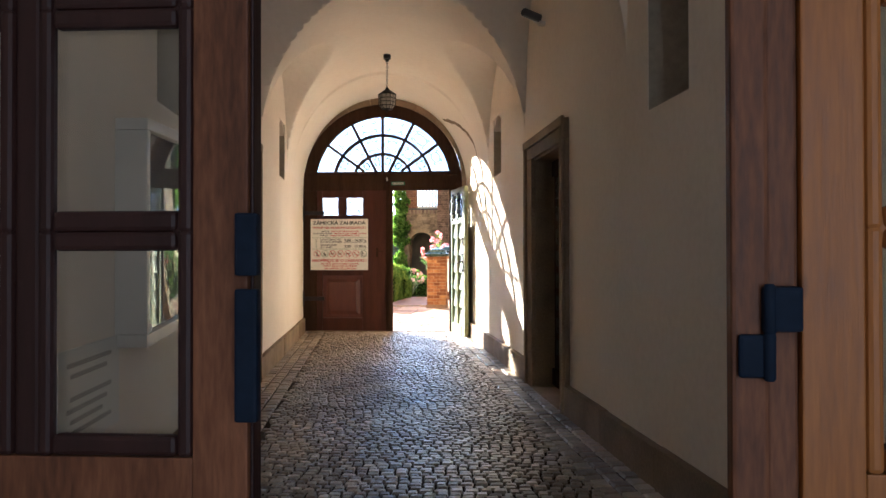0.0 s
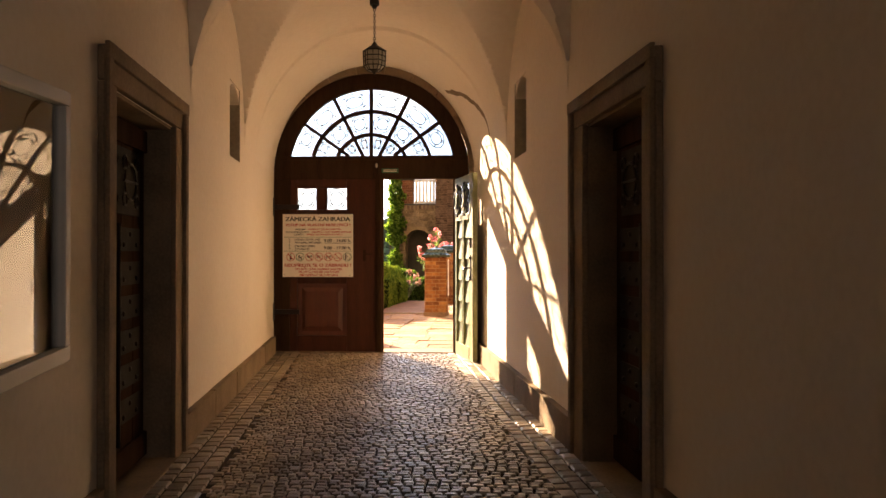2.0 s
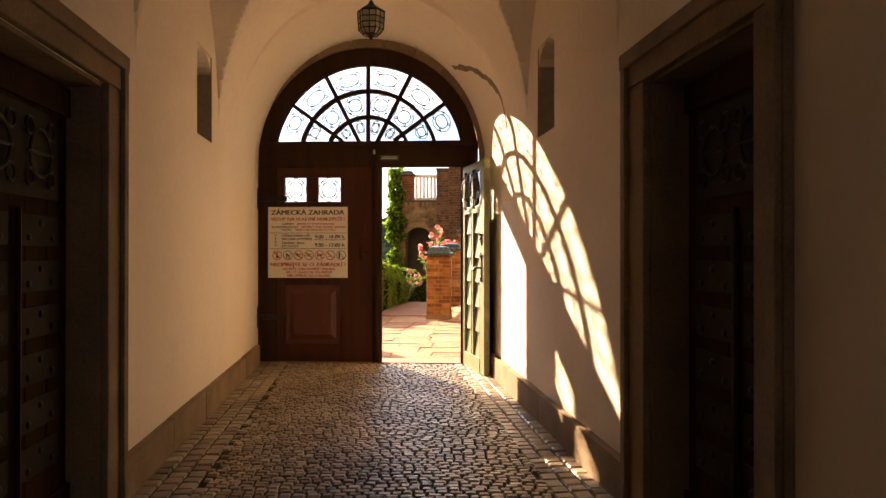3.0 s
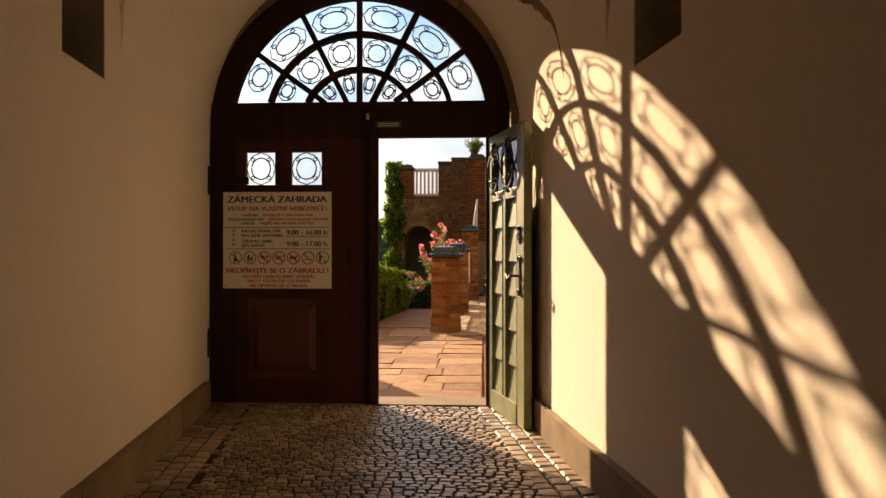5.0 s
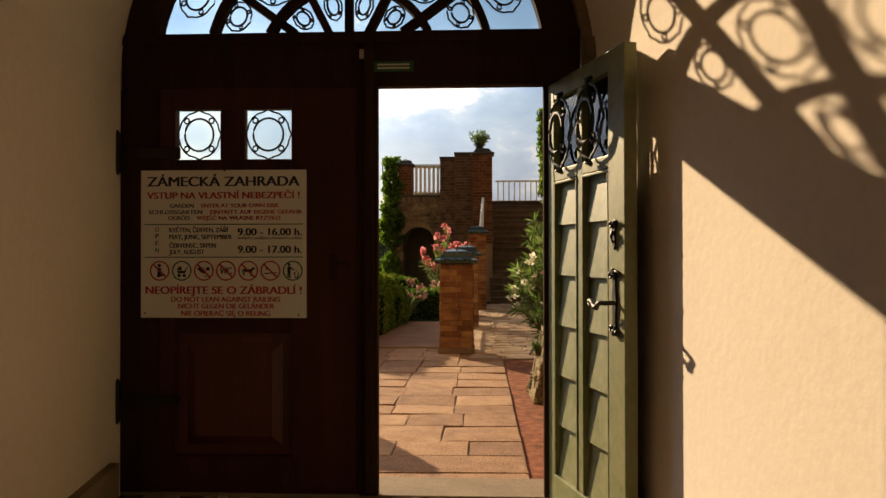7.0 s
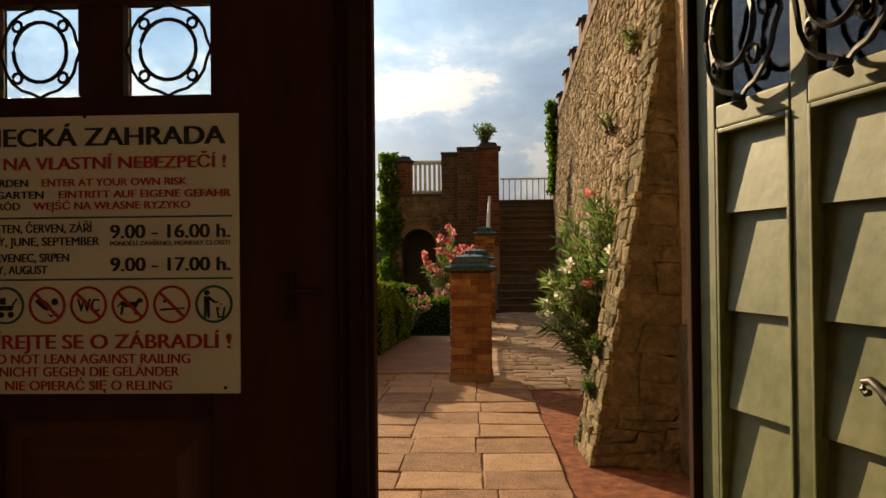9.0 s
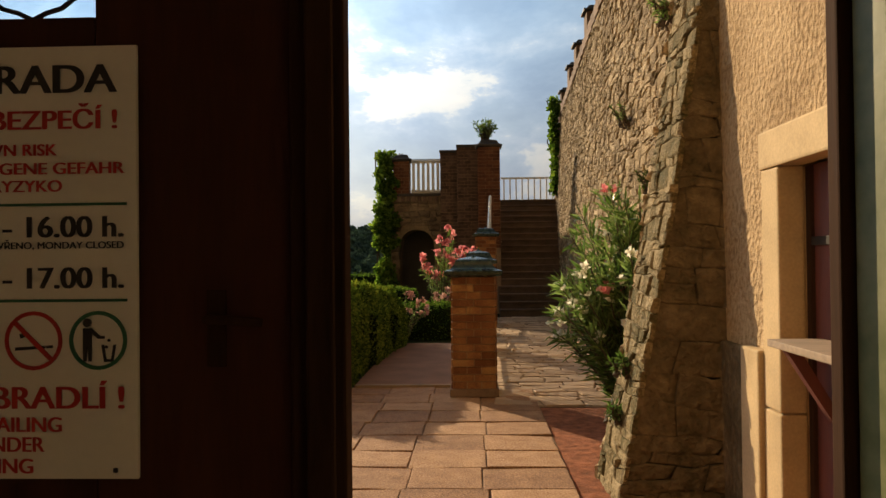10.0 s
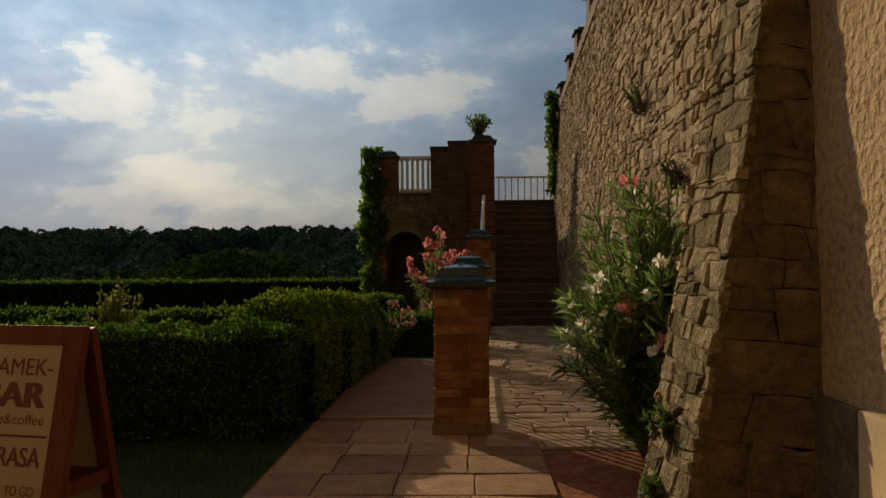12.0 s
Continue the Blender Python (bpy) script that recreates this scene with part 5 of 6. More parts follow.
def shrub(name, label, x, y, z, height, spread, leaf_mat, n_stem, per_stem, length, width, flowers=(), seed=1, lean=(0, 0), bloom=0.028, cat="shrub"):
    rng = random.Random(seed)
    t = thing(name, label, cat, Matrix.Translation((x, y, z)))
    bm = bmesh.new()
    pts, tips = [], []
    for k in range(n_stem):
        a, q = rng.uniform(0, 2 * math.pi), rng.uniform(0.15, 1.0)
        h = height * rng.uniform(0.55, 1.0) * (1.05 - 0.25 * q)
        end = Vector((math.cos(a) * spread * q + lean[0] * h, math.sin(a) * spread * q + lean[1] * h, h))
        mid = Vector((end.x * 0.35, end.y * 0.35, h * 0.55))
        line = []
        for i in range(9):
            u = i / 8
            p = Vector((rng.gauss(0, 0.01), rng.gauss(0, 0.01), 0)) + 2 * u * (1 - u) * mid + u * u * end + (1 - u) ** 2 * Vector((math.cos(a) * 0.08, math.sin(a) * 0.08, 0))
            line.append(p)
        tube(bm, line, [0.011 * (1 - 0.75 * i / 8) + 0.002 for i in range(9)], 5)
        tips.append(line[-1])
        for _ in range(per_stem):
            u = rng.uniform(0.10, 1.0) ** 0.8
            i = min(int(u * 8), 7)
            p = line[i].lerp(line[i + 1], u * 8 - i)
            out = Vector((p.x, p.y, 0.25 * height)).normalized()
            pts.append((p, out * 0.6 + (line[i + 1] - line[i]).normalized() * 0.8))
    part("branchwork", bm, BARK, t, kind="stuff")
    leaf_cloud(pts, leaf_mat, "foliage", t, length, width, rng=rng)
    for mat, share in flowers:
        chosen = [p for p in tips if rng.random() < share]
        pet = []
        for p in chosen:
            for _ in range(rng.randint(1, 3)):
                c = p + Vector((rng.gauss(0, 0.03), rng.gauss(0, 0.03), rng.gauss(0.0, 0.03)))
                for _ in range(9):
                    n = Vector((rng.gauss(0, 1), rng.gauss(0, 1), rng.gauss(0.3, 1))).normalized()
                    pet.append((c, n))
        if pet:
            leaf_cloud(pet, mat, "blossom", t, bloom * 1.5, bloom * 1.3, rng=rng)
    return t


shrub("oleander", "tall pink and white flowering oleander against the stone wall", 1.70, 5.52, GZ0, 2.14, 0.68, OLEANDER_LEAF, 78, 96, 0.17, 0.023,
      ((PINK, 0.16), (WHITE_PETAL, 0.22)), 11, (-0.04, 0.0), 0.036)
shrub("oleander", "low oleander with white blossom leaning over the flagstones", 1.66, 5.58, GZ0, 1.36, 0.42, OLEANDER_LEAF, 40, 60, 0.16, 0.022, ((WHITE_PETAL, 0.75),), 12, (-0.40, -0.10), 0.033)
shrub("oleander", "pink flowering oleander beside the stair", -0.42, 14.3, GZ0, 2.15, 0.55, OLEANDER_LEAF, 40, 34, 0.13, 0.024, ((PINK, 0.75),), 13, (0.06, 0), 0.06)
shrub("rose_bush", "rose bush with faded pale blossom under the bastion", -1.05, 12.0, GZ0, 0.95, 0.5, OLEANDER_LEAF, 30, 26, 0.05, 0.03, ((PALE_PINK, 0.55),), 14, (0, 0), 0.05)
shrub("rose_bush", "rose bush with faded pale blossom under the bastion", -0.35, 13.6, GZ0, 0.9, 0.4, OLEANDER_LEAF, 22, 26, 0.05, 0.03, ((PALE_PINK, 0.5),), 15, (0, 0), 0.05)
shrub("young_tree", "young shrub with pale sunlit leaves behind the hedge", -3.75, 8.6, GZ0, 1.42, 0.38, PALE_LEAF, 46, 48, 0.06, 0.036, (), 16)
shrub("young_tree", "small bushy evergreen in a pot on the brick pier", 0.56, 18.4, 4.34, 0.60, 0.30, OLEANDER_LEAF, 30, 26, 0.11, 0.03, (), 17)
for k, (x, y, z, h) in enumerate(((1.56, 3.75, 2.86, 0.22), (1.16, 3.4, 0.60, 0.13), (1.10, 3.4, 0.32, 0.13), (1.98, 6.2, 1.95, 0.26), (2.1, 8.0, 2.9, 0.3))):
    shrub("wall_fern", "tuft of green weed rooted in the stone wall", x, y, z, h, h * 0.6, OLEANDER_LEAF if k != 3 else GRASS_LEAF, 14, 14, 0.05, 0.014, (), 30 + k, (-0.35, -0.1), cat="weed")


def ivy(name, label, x0, x1, y, z0, z1, depth, count, seed):
    rng = random.Random(seed)
    t = thing(name, label, "ivy")
    bm = bmesh.new()
    for k in range(5):
        x = rng.uniform(x0, x1)
        tube(bm, [(x + rng.gauss(0, 0.06), y + depth * 0.4, z0 + (z1 - z0) * i / 7) for i in range(8)], 0.02, 5)
    part("branchwork", bm, BARK, t)
    pts = []
    while len(pts) < count:
        x, z = rng.uniform(x0, x1), rng.uniform(z0, z1)
        cx = (x0 + x1) / 2
        w = (x1 - x0) / 2 * (0.58 + 0.7 * noise.noise(Vector((0, seed, z * 1.1))) + 0.6 * noise.noise(Vector((seed, 3 + (x > cx), z * 3.1))))
        if abs(x - cx) > w:
            continue
        pts.append(((x, y + rng.uniform(-depth, depth) * (1 - 0.4 * abs(x - cx) / w), z), (0, -1, 0.1)))
    leaf_cloud(pts, IVY_LEAF, "foliage", t, 0.13, 0.10, rng=rng)


ivy("ivy", "sunlit ivy climbing the corner of the bastion", -2.55, -1.75, 19.5, -0.1, 4.25, 0.4, 5200, 3)
ivy("ivy", "dark ivy hanging on the end of the garden wall", 2.48, 2.80, 21.4, 3.2, 6.0, 0.3, 1600, 4)

# ---- stair, bastion and piers ----
ST_Y, ST_N, ST_T, ST_X0, ST_X1 = 17.1, 18, 0.28, 0.85, 2.75
ST_R = (3.10 - GZ0 - 0.06) / ST_N
stair = thing("stairs", "long dark worn stone stair up to the upper terrace", "stairs", kind="structure")
for k in range(ST_N):
    ya, zt = ST_Y + k * ST_T, Z_OUT + (k + 1) * ST_R
    st = part("step", boxes((ST_X0, ST_X1, ya + 0.03, ya + ST_T + 0.05, Z_OUT - 0.05 if k == 0 else zt - 2 * ST_R, zt - 0.052)), STAIR, stair)
    part("tread", boxes((ST_X0, ST_X1, ya - 0.008 + 0.01 * random.random(), ya + ST_T + 0.028, zt - 0.05, zt + 0.008 * random.random()), bevel=0.014), STAIR, st)
Y_TOP = ST_Y + ST_N * ST_T
setting("terrace", boxes((-1.9, 4.2, Y_TOP + 0.02, 27.0, -0.3, Z_OUT + ST_N * ST_R - 0.004)), SANDSTONE, "upper stone terrace behind the stair", "terrace")


def railing(x0, y0, x1, y1, z0, z1, h, n, name, label, rails=2, thick=0.03):
    t = thing(name, label, "railing")
    a, b = Vector((x0, y0, z0)), Vector((x1, y1, z1))
    for q in (0.06, h - 0.03):
        bm = bmesh.new()
        tube(bm, [a + Vector((0, 0, q)), b + Vector((0, 0, q))], thick * (1.25 if q > 0.1 else 1.0), 4)
        part("rail", bm, WHITE_PAINT, t)
    for k in range(n):
        p = a.lerp(b, (k + 0.5) / n)
        part("baluster", boxes((p.x - thick * 0.75, p.x + thick * 0.75, p.y - thick * 0.6, p.y + thick * 0.6, p.z + 0.06, p.z + h - 0.03)), WHITE_PAINT, t)
    return t


railing(ST_X0 + 0.25, Y_TOP + 0.5, ST_X1 + 0.05, Y_TOP + 0.5, 3.08, 3.08, 0.78, 9, "railing", "white painted timber railing at the head of the stair", thick=0.026)
railing(-1.46, 19.55, -0.66, 19.55, 3.12, 3.12, 0.92, 6, "railing", "white painted timber railing on the bastion", thick=0.05)
railing(0.24, 7.0, 0.29, 10.3, 0.10, 0.10, 0.98, 22, "railing", "white timber railing between brick pillars beside the flagstones", thick=0.026)
railing(0.32, 10.85, 0.46, 14.95, 0.14, 0.4, 0.95, 26, "railing", "white timber railing between brick pillars beside the flagstones", thick=0.026)
railing(0.55, 15.5, 0.65, 17.6, 0.85, 1.95, 0.95, 12, "railing", "white timber railing climbing beside the stair")

bastion = thing("bastion", "round-arched rubble bastion with brick piers beside the stair", "tower", kind="structure")
AX, AR, AZ = -1.32, 0.48, 1.66
bm = bmesh.new()
arch = [(AX - AR - 0.08, -0.3)] + [(AX + AR * math.cos(radians(a)), AZ + AR * math.sin(radians(a))) for a in range(180, -1, -12)] + [(AX + AR + 0.04, -0.3)]
prism(bm, [(-2.1, -0.3), *arch, (0.7, -0.3), (0.7, 3.05), (-1.93, 3.05)], 19.45, 20.6)
part("bastion_wall", bm, RUBBLE_BED, bastion)
part("bastion_floor", boxes((-1.95, 0.72, 19.4, 22.1, 3.052, 3.12), bevel=0.01), CAP_DARK, bastion)
part("bastion_core", boxes((-1.9, 0.72, 20.61, 22.1, -0.3, 3.05)), CAP_DARK, bastion)
for k in range(9):
    part("corbel", boxes((-1.88 + k * 0.15, -1.79 + k * 0.15, 19.38, 19.449, 2.9, 3.04), bevel=0.01), BRICK_DARK, bastion)


def cap(parent, x0, x1, y0, y1, z, mat, grow=0.062, h=0.22):
    """A moulded pillar cap: drip slab, hollow curve and knob."""
    bm = bmesh.new()
    cx, cy, hx, hy = (x0 + x1) / 2, (y0 + y1) / 2, (x1 - x0) / 2, (y1 - y0) / 2
    prof = ((0.86, 0.0), (0.97, 0.012), (1.0, 0.03), (1.0, 0.058), (0.96, 0.062), (0.86, 0.068), (0.77, 0.084), (0.70, 0.108), (0.65, 0.135), (0.61, 0.155), (0.54, 0.172), (0.42, 0.184), (0.24, 0.192), (0.11, 0.200), (0.05, 0.216), (0.02, 0.24))
    rings = []
    for g, dz in prof:
        rings.append([bm.verts.new((cx + a * (hx + grow) * g, cy + b * (hy + grow) * g, z + dz * h / 0.22)) for a, b in ((-1, -1), (1, -1), (1, 1), (-1, 1))])
    for A, B in zip(rings, rings[1:]):
        for k in range(4):
            bm.faces.new((A[k], A[(k + 1) % 4], B[(k + 1) % 4], B[k]))
    bm.faces.new(rings[-1])
    bm.faces.new(rings[0][::-1])
    return part("cap", bm, mat, parent, "dark green moulded cap" if mat is COPPER else "dark moulded cap", smooth=35)


def brick_face(parent, x0, x1, y0, y1, z0, z1, mat, course=0.077, length=0.235, faces="fl r", as_parts=True, name="brick"):
    """Bricks laid on the front, left and right of a pier; core is built apart."""
    rng = random.Random(int(1000 * abs(x0 + y0 + z1)))
    me_cache = {}
    n = max(1, round((z1 - z0) / course))
    ch = (z1 - z0) / n
    for k in range(n):
        za = z0 + k * ch
        for f in faces.replace(" ", ""):
            a0, a1 = (x0, x1) if f == "f" else (y0, y1)
            m = max(1, round((a1 - a0) / (length if (k % 2 == 0) == (f == "f") else length * 0.62)))
            cuts = [a0 + (a1 - a0) * i / m for i in range(m + 1)]
            for a, b in zip(cuts, cuts[1:]):
                L = round(b - a - 0.010, 3)
                key = (f, L)
                if key not in me_cache:
                    d = 0.014
                    dims = (0, L, -d, 0.03, 0, ch - 0.010) if f == "f" else ((-d, 0.03, 0, L, 0, ch - 0.010) if f == "l" else (-0.03, d, 0, L, 0, ch - 0.010))
                    me_cache[key] = mesh_of("brick", boxes(dims), mat)
                j = rng.uniform(-0.003, 0.003)
                at = {"f": (a + 0.005, y0 + j, za + 0.005), "l": (x0 + j, a + 0.005, za + 0.005), "r": (x1 + j, a + 0.005, za + 0.005)}[f]
                piece(name, me_cache[key], parent, Matrix.Translation(at))


def brick_pier(name, label, x0, x1, y0, y1, z0, z1, mat, capmat, faces="fl", parent=None, cat="pillar", cap_h=0.24, group=""):
    t = parent or thing(name, label, cat, group=group)
    part("mortar_core", boxes((x0, x1, y0, y1, z0, z1)), MORTAR, t)
    brick_face(t, x0, x1, y0, y1, z0, z1, mat, faces=faces)
    cap(t, x0 - 0.014, x1 + 0.014, y0 - 0.014, y1 + 0.014, z1 + 0.002, capmat, h=cap_h)
    return t


brick_pier("brick_pillar", "square orange brick pillar with a dark green moulded cap", 0.0, 0.442, 6.51, 6.95, Z_OUT, 1.145, BRICK, COPPER, "flr", group="brick pillars", cap_h=0.23)
brick_pier("brick_pillar", "square orange brick pillar with a dark green moulded cap", 0.09, 0.51, 10.36, 10.80, Z_OUT, 1.245, BRICK, COPPER, "flr", group="brick pillars", cap_h=0.23)
brick_pier("brick_pillar", "square orange brick pillar with a dark green moulded cap", 0.28, 0.70, 15.0, 15.46, Z_OUT, 1.80, BRICK, COPPER, "flr", group="brick pillars", cap_h=0.22)
part("plinth_course", boxes((-0.03, 0.472, 6.475, 6.985, Z_OUT, 0.0), bevel=0.006), BRICK_DARK, next(o for o in scene.objects if o.name == "brick_pillar"))
for x0, x1, y0, z1, mat in ((-1.93, -1.50, 19.42, 4.0, BRICK_PIER), (-0.64, -0.18, 19.3, 4.20, BRICK_DARK), (-0.18, 0.358, 18.9, 4.28, BRICK_DARK), (0.36, 0.92, 18.2, 4.18, BRICK_PIER)):
    z0 = 3.12 if x0 < -1 else Z_OUT
    p = thing("brick_pier", "tall weathered brick pier on the bastion" if mat is BRICK_DARK else "dark red brick pier with a moulded cap on the bastion", "pier")
    part("mortar_core", boxes((x0, x1, y0, y0 + 0.5, z0, z1)), MORTAR, p)
    brick_face(p, x0, x1, y0, y0 + 0.5, max(z0, 1.6), z1, mat, course=0.09, length=0.26, faces="fl")
    if mat is BRICK_PIER:
        cap(p, x0, x1, y0, y0 + 0.5, z1 + 0.002, CAP_DARK, h=0.24)
    else:
        part("coping", boxes((x0 - 0.03, x1 + 0.02, y0 - 0.04, y0 + 0.5, z1, z1 + 0.07), bevel=0.01), CAP_DARK, p)
pot = thing("plant_pot", "dark clay pot on the brick pier", "pot", Matrix.Translation((0.56, 18.42, 4.41)))
bm = bmesh.new()
lathe(bm, [(0.09, 0.0), (0.13, 0.12), (0.14, 0.13), (0.12, 0.13)], (0, 0, 0), 14)
part("pot_body", bm, CAP_DARK, pot, smooth=40)

# piers and coping on top of the garden wall
for k, (y, z) in enumerate(((6.0, 5.75), (8.2, 5.75), (10.4, 5.75), (12.4, 5.72), (14.4, 5.7), (16.8, 5.68), (18.8, 5.66), (21.6, 5.62))):
    x = garden_wall_x(y, 5.8) + 0.02
    p = thing("wall_pier", "small brick pier with a dark cap on the garden wall", "pier", group="wall piers")
    part("pier_body", boxes((x - 0.03, x + 0.4, y - 0.2, y + 0.2, z - 0.3, z + 0.62), bevel=0.01), BRICK_DARK, p)
    cap(p, x - 0.03, x + 0.4, y - 0.2, y + 0.2, z + 0.622, CAP_DARK, h=0.18)
bm = bmesh.new()
for k in range(36):
    y = 3.6 + k * 0.52
    x = garden_wall_x(y, 5.8)
    box(bm, x - 0.05, x + 0.42, y, y + 0.50, 5.70 - 0.006 * k, 5.90 - 0.006 * k + 0.03 * random.random())
tagged(part("coping", bm, BRICK_DARK, garden_wall), kind="stuff")

# ---- serving hatch in the castle wall ----
hatch = thing("trim_hatch", "pale dressed sandstone surround of the serving hatch", "trim", kind="structure")
for nm, d in (("jamb_stone", (1.60, 1.72, WIN_Y1, WIN_Y1 + 0.20, 0.62, WIN_Z1)), ("jamb_stone", (1.60, 1.72, WIN_Y1, WIN_Y1 + 0.20, Z_OUT, 0.615)),
              ("jamb_stone", (1.60, 1.72, WIN_Y0 - 0.20, WIN_Y0, Z_OUT, WIN_Z1)), ("lintel_stone", (1.595, 1.72, WIN_Y0 - 0.22, WIN_Y1 + 0.22, WIN_Z1 + 0.003, WIN_Z1 + 0.18)),
              ("plinth_block", (1.575, 1.66, WIN_Y1 + 0.205, WIN_Y1 + 0.45, Z_OUT, 0.88)), ("reveal_stone", (1.722, 2.09, WIN_Y1, WIN_Y1 + 0.026, -0.02, WIN_Z1)), ("reveal_stone", (1.722, 2.09, WIN_Y0 - 0.026, WIN_Y0, -0.02, WIN_Z1))):
    part(nm, boxes(d, bevel=0.012), SANDSTONE_PALE, hatch)
# this block takes the buttress's shade-darkened colour
part("plinth_block", boxes((1.595, 1.66, WIN_Y1 + 0.454, BUT_Y0 + 0.04, Z_OUT, 0.865), bevel=0.02), BUTTRESS_BED, hatch, "dark stone plinth")
shut = thing("window_1", "maroon boarded shutter inside the serving hatch", "window", kind="structure")
for k in range(5):
    y = WIN_Y0 + 0.19 * k
    part("shutter_board", boxes((1.742, 1.772, y, y + 0.187, -0.02, WIN_Z1), bevel=0.003), SHUTTER, shut)
part("strap_hinge", boxes((1.727, 1.741, WIN_Y0, WIN_Y1 - 0.04, 1.375, 1.415), bevel=0.003), IRON_GREY, shut)
shelf = thing("hatch_shelf", "weathered wooden shelf on a bracket under the hatch", "shelf")
part("shelf_board", boxes((1.50, 1.738, WIN_Y0 + 0.02, 2.025, 0.938, 0.97), bevel=0.005), GREY_WOOD, shelf)
bm = bmesh.new()
prism(bm, [(1.54, 0.936), (1.60, 0.936), (1.738, 0.70), (1.738, 0.62)], 1.93, 1.98)
part("bracket", bm, SHUTTER, shelf, "dark red wooden bracket")

part("shutter_post", boxes((1.722, 1.785, WIN_Y1 - 0.045, WIN_Y1 - 0.002, -0.02, WIN_Z1 - 0.002), bevel=0.004), GATE_DARK, shut)

# ---- folding pavement board ----
board = thing("pavement_sign", "folding mahogany pavement board with cream bar advertisement", "sign", Matrix.Translation((-1.80, 3.15, GZ0 + 0.02)) @ Euler((0, 0, radians(-12))).to_matrix().to_4x4())
tilt = Euler((radians(-12), 0, 0)).to_matrix().to_4x4()
W2, H2, FB = 0.36, 1.255, 0.10
for nm, d in (("frame_bar", (-W2, -W2 + FB, -0.02, 0.02, 0.0, H2)), ("frame_bar", (W2 - FB, W2, -0.02, 0.02, 0.0, H2)), ("frame_bar", (-W2 + FB + 0.0005, W2 - FB - 0.0005, -0.02, 0.02, H2 - 0.085, H2)),
              ("frame_bar", (-W2 + FB + 0.0005, W2 - FB - 0.0005, -0.02, 0.02, 0.10, 0.19))):
    part(nm, boxes(d, bevel=0.004), BOARD_WOOD, board, at=tilt)
face = part("face_panel", boxes((-W2 + FB - 0.01, W2 - FB + 0.01, -0.010, 0.008, 0.185, H2 - 0.08)), BOARD_FACE, board, "cream printed panel", at=tilt)
back_tilt = Matrix.Translation((0, 0.56, 0)) @ Euler((radians(12), 0, 0)).to_matrix().to_4x4()
for d in ((-W2, -W2 + 0.075, -0.02, 0.02, 0.0, H2 - 0.01), (W2 - 0.075, W2, -0.02, 0.02, 0.0, H2 - 0.01), (-W2 + 0.0755, W2 - 0.0755, -0.02, 0.02, 0.50, 0.57), (-W2 + 0.0755, W2 - 0.0755, -0.02, 0.02, 0.16, 0.24)):
    part("rear_leg", boxes(d, bevel=0.004), BOARD_WOOD, board, at=back_tilt)
part("rear_panel", boxes((-W2 + 0.08, W2 - 0.08, -0.006, 0.006, 0.20, H2 - 0.08)), BOARD_FACE, board, "cream rear panel", at=back_tilt)
for sgn in (-1, 1):
    part("stay", boxes((sgn * (W2 - 0.03) - 0.012, sgn * (W2 - 0.03) + 0.012, 0.13, 0.43, 0.50, 0.56), bevel=0.003), BOARD_WOOD, board)
IN_Y = -0.0115
lettering("ZAMEK-", 0.045, 1.035, 0.078, MAROON_INK, face, 0.36, "CENTER", y=IN_Y, bold=0.01)
lettering("BAR", 0.04, 0.895, 0.115, MAROON_INK, face, 0.34, "CENTER", y=IN_Y, bold=0.06)
lettering("ak wine&coffee", 0.215, 0.822, 0.045, MAROON_INK, face, 0.42, "RIGHT", y=IN_Y)
part("rule_line", boxes((-0.24, 0.24, -0.0125, -0.0105, 0.768, 0.778)), MAROON_INK, face)
lettering("NÍ TERASA", 0.225, 0.645, 0.085, MAROON_INK, face, 0.45, "RIGHT", y=IN_Y, bold=0.03)
lettering("Coffee", -0.06, 0.525, 0.042, MAROON_INK, face, 0.15, "RIGHT", y=IN_Y, bold=0.012)
lettering("TO GO", 0.215, 0.525, 0.042, MAROON_INK, face, 0.15, "RIGHT", y=IN_Y, bold=0.012)
bm = bmesh.new()
prism(bm, [(-0.035, 0.575), (0.045, 0.575), (0.03, 0.505), (-0.02, 0.505)], -0.0125, -0.0105)
part("cup_mark", bm, GREY_INK, face)
label_at = Matrix.Translation((0.085, -0.0115, 0.385)) @ Euler((0, radians(-17), 0)).to_matrix().to_4x4()
stamp = part("stamp", boxes((-0.13, 0.13, -0.0015, 0.0, -0.08, 0.08)), MAROON_INK, face, "maroon printed stamp", at=label_at)
lettering("OTEVŘENO", 0.0, 0.025, 0.032, BOARD_FACE, stamp, 0.21, "CENTER", y=-0.0025, bold=0.02)
lettering("DENNĚ", 0.02, -0.025, 0.036, BOARD_FACE, stamp, 0.15, "CENTER", y=-0.0025, bold=0.02)
part("text_bar", boxes((-0.10, 0.10, -0.003, -0.002, -0.062, -0.046)), BOARD_FACE, stamp)

# ---- lawn, distance ----
rng = random.Random(21)
pts = [((rng.uniform(-4.2, -1.12), rng.uniform(0.6, 7.1), GZ0), (0, 0, 1)) for _ in range(14000)]
lawn = leaf_cloud(pts, GRASS_LEAF, "lawn", None, 0.06, 0.008, rng=rng, aim=Vector((0, 0, 1.2)))
tagged(lawn, "short dark lawn beside the terrace slabs", "grass")


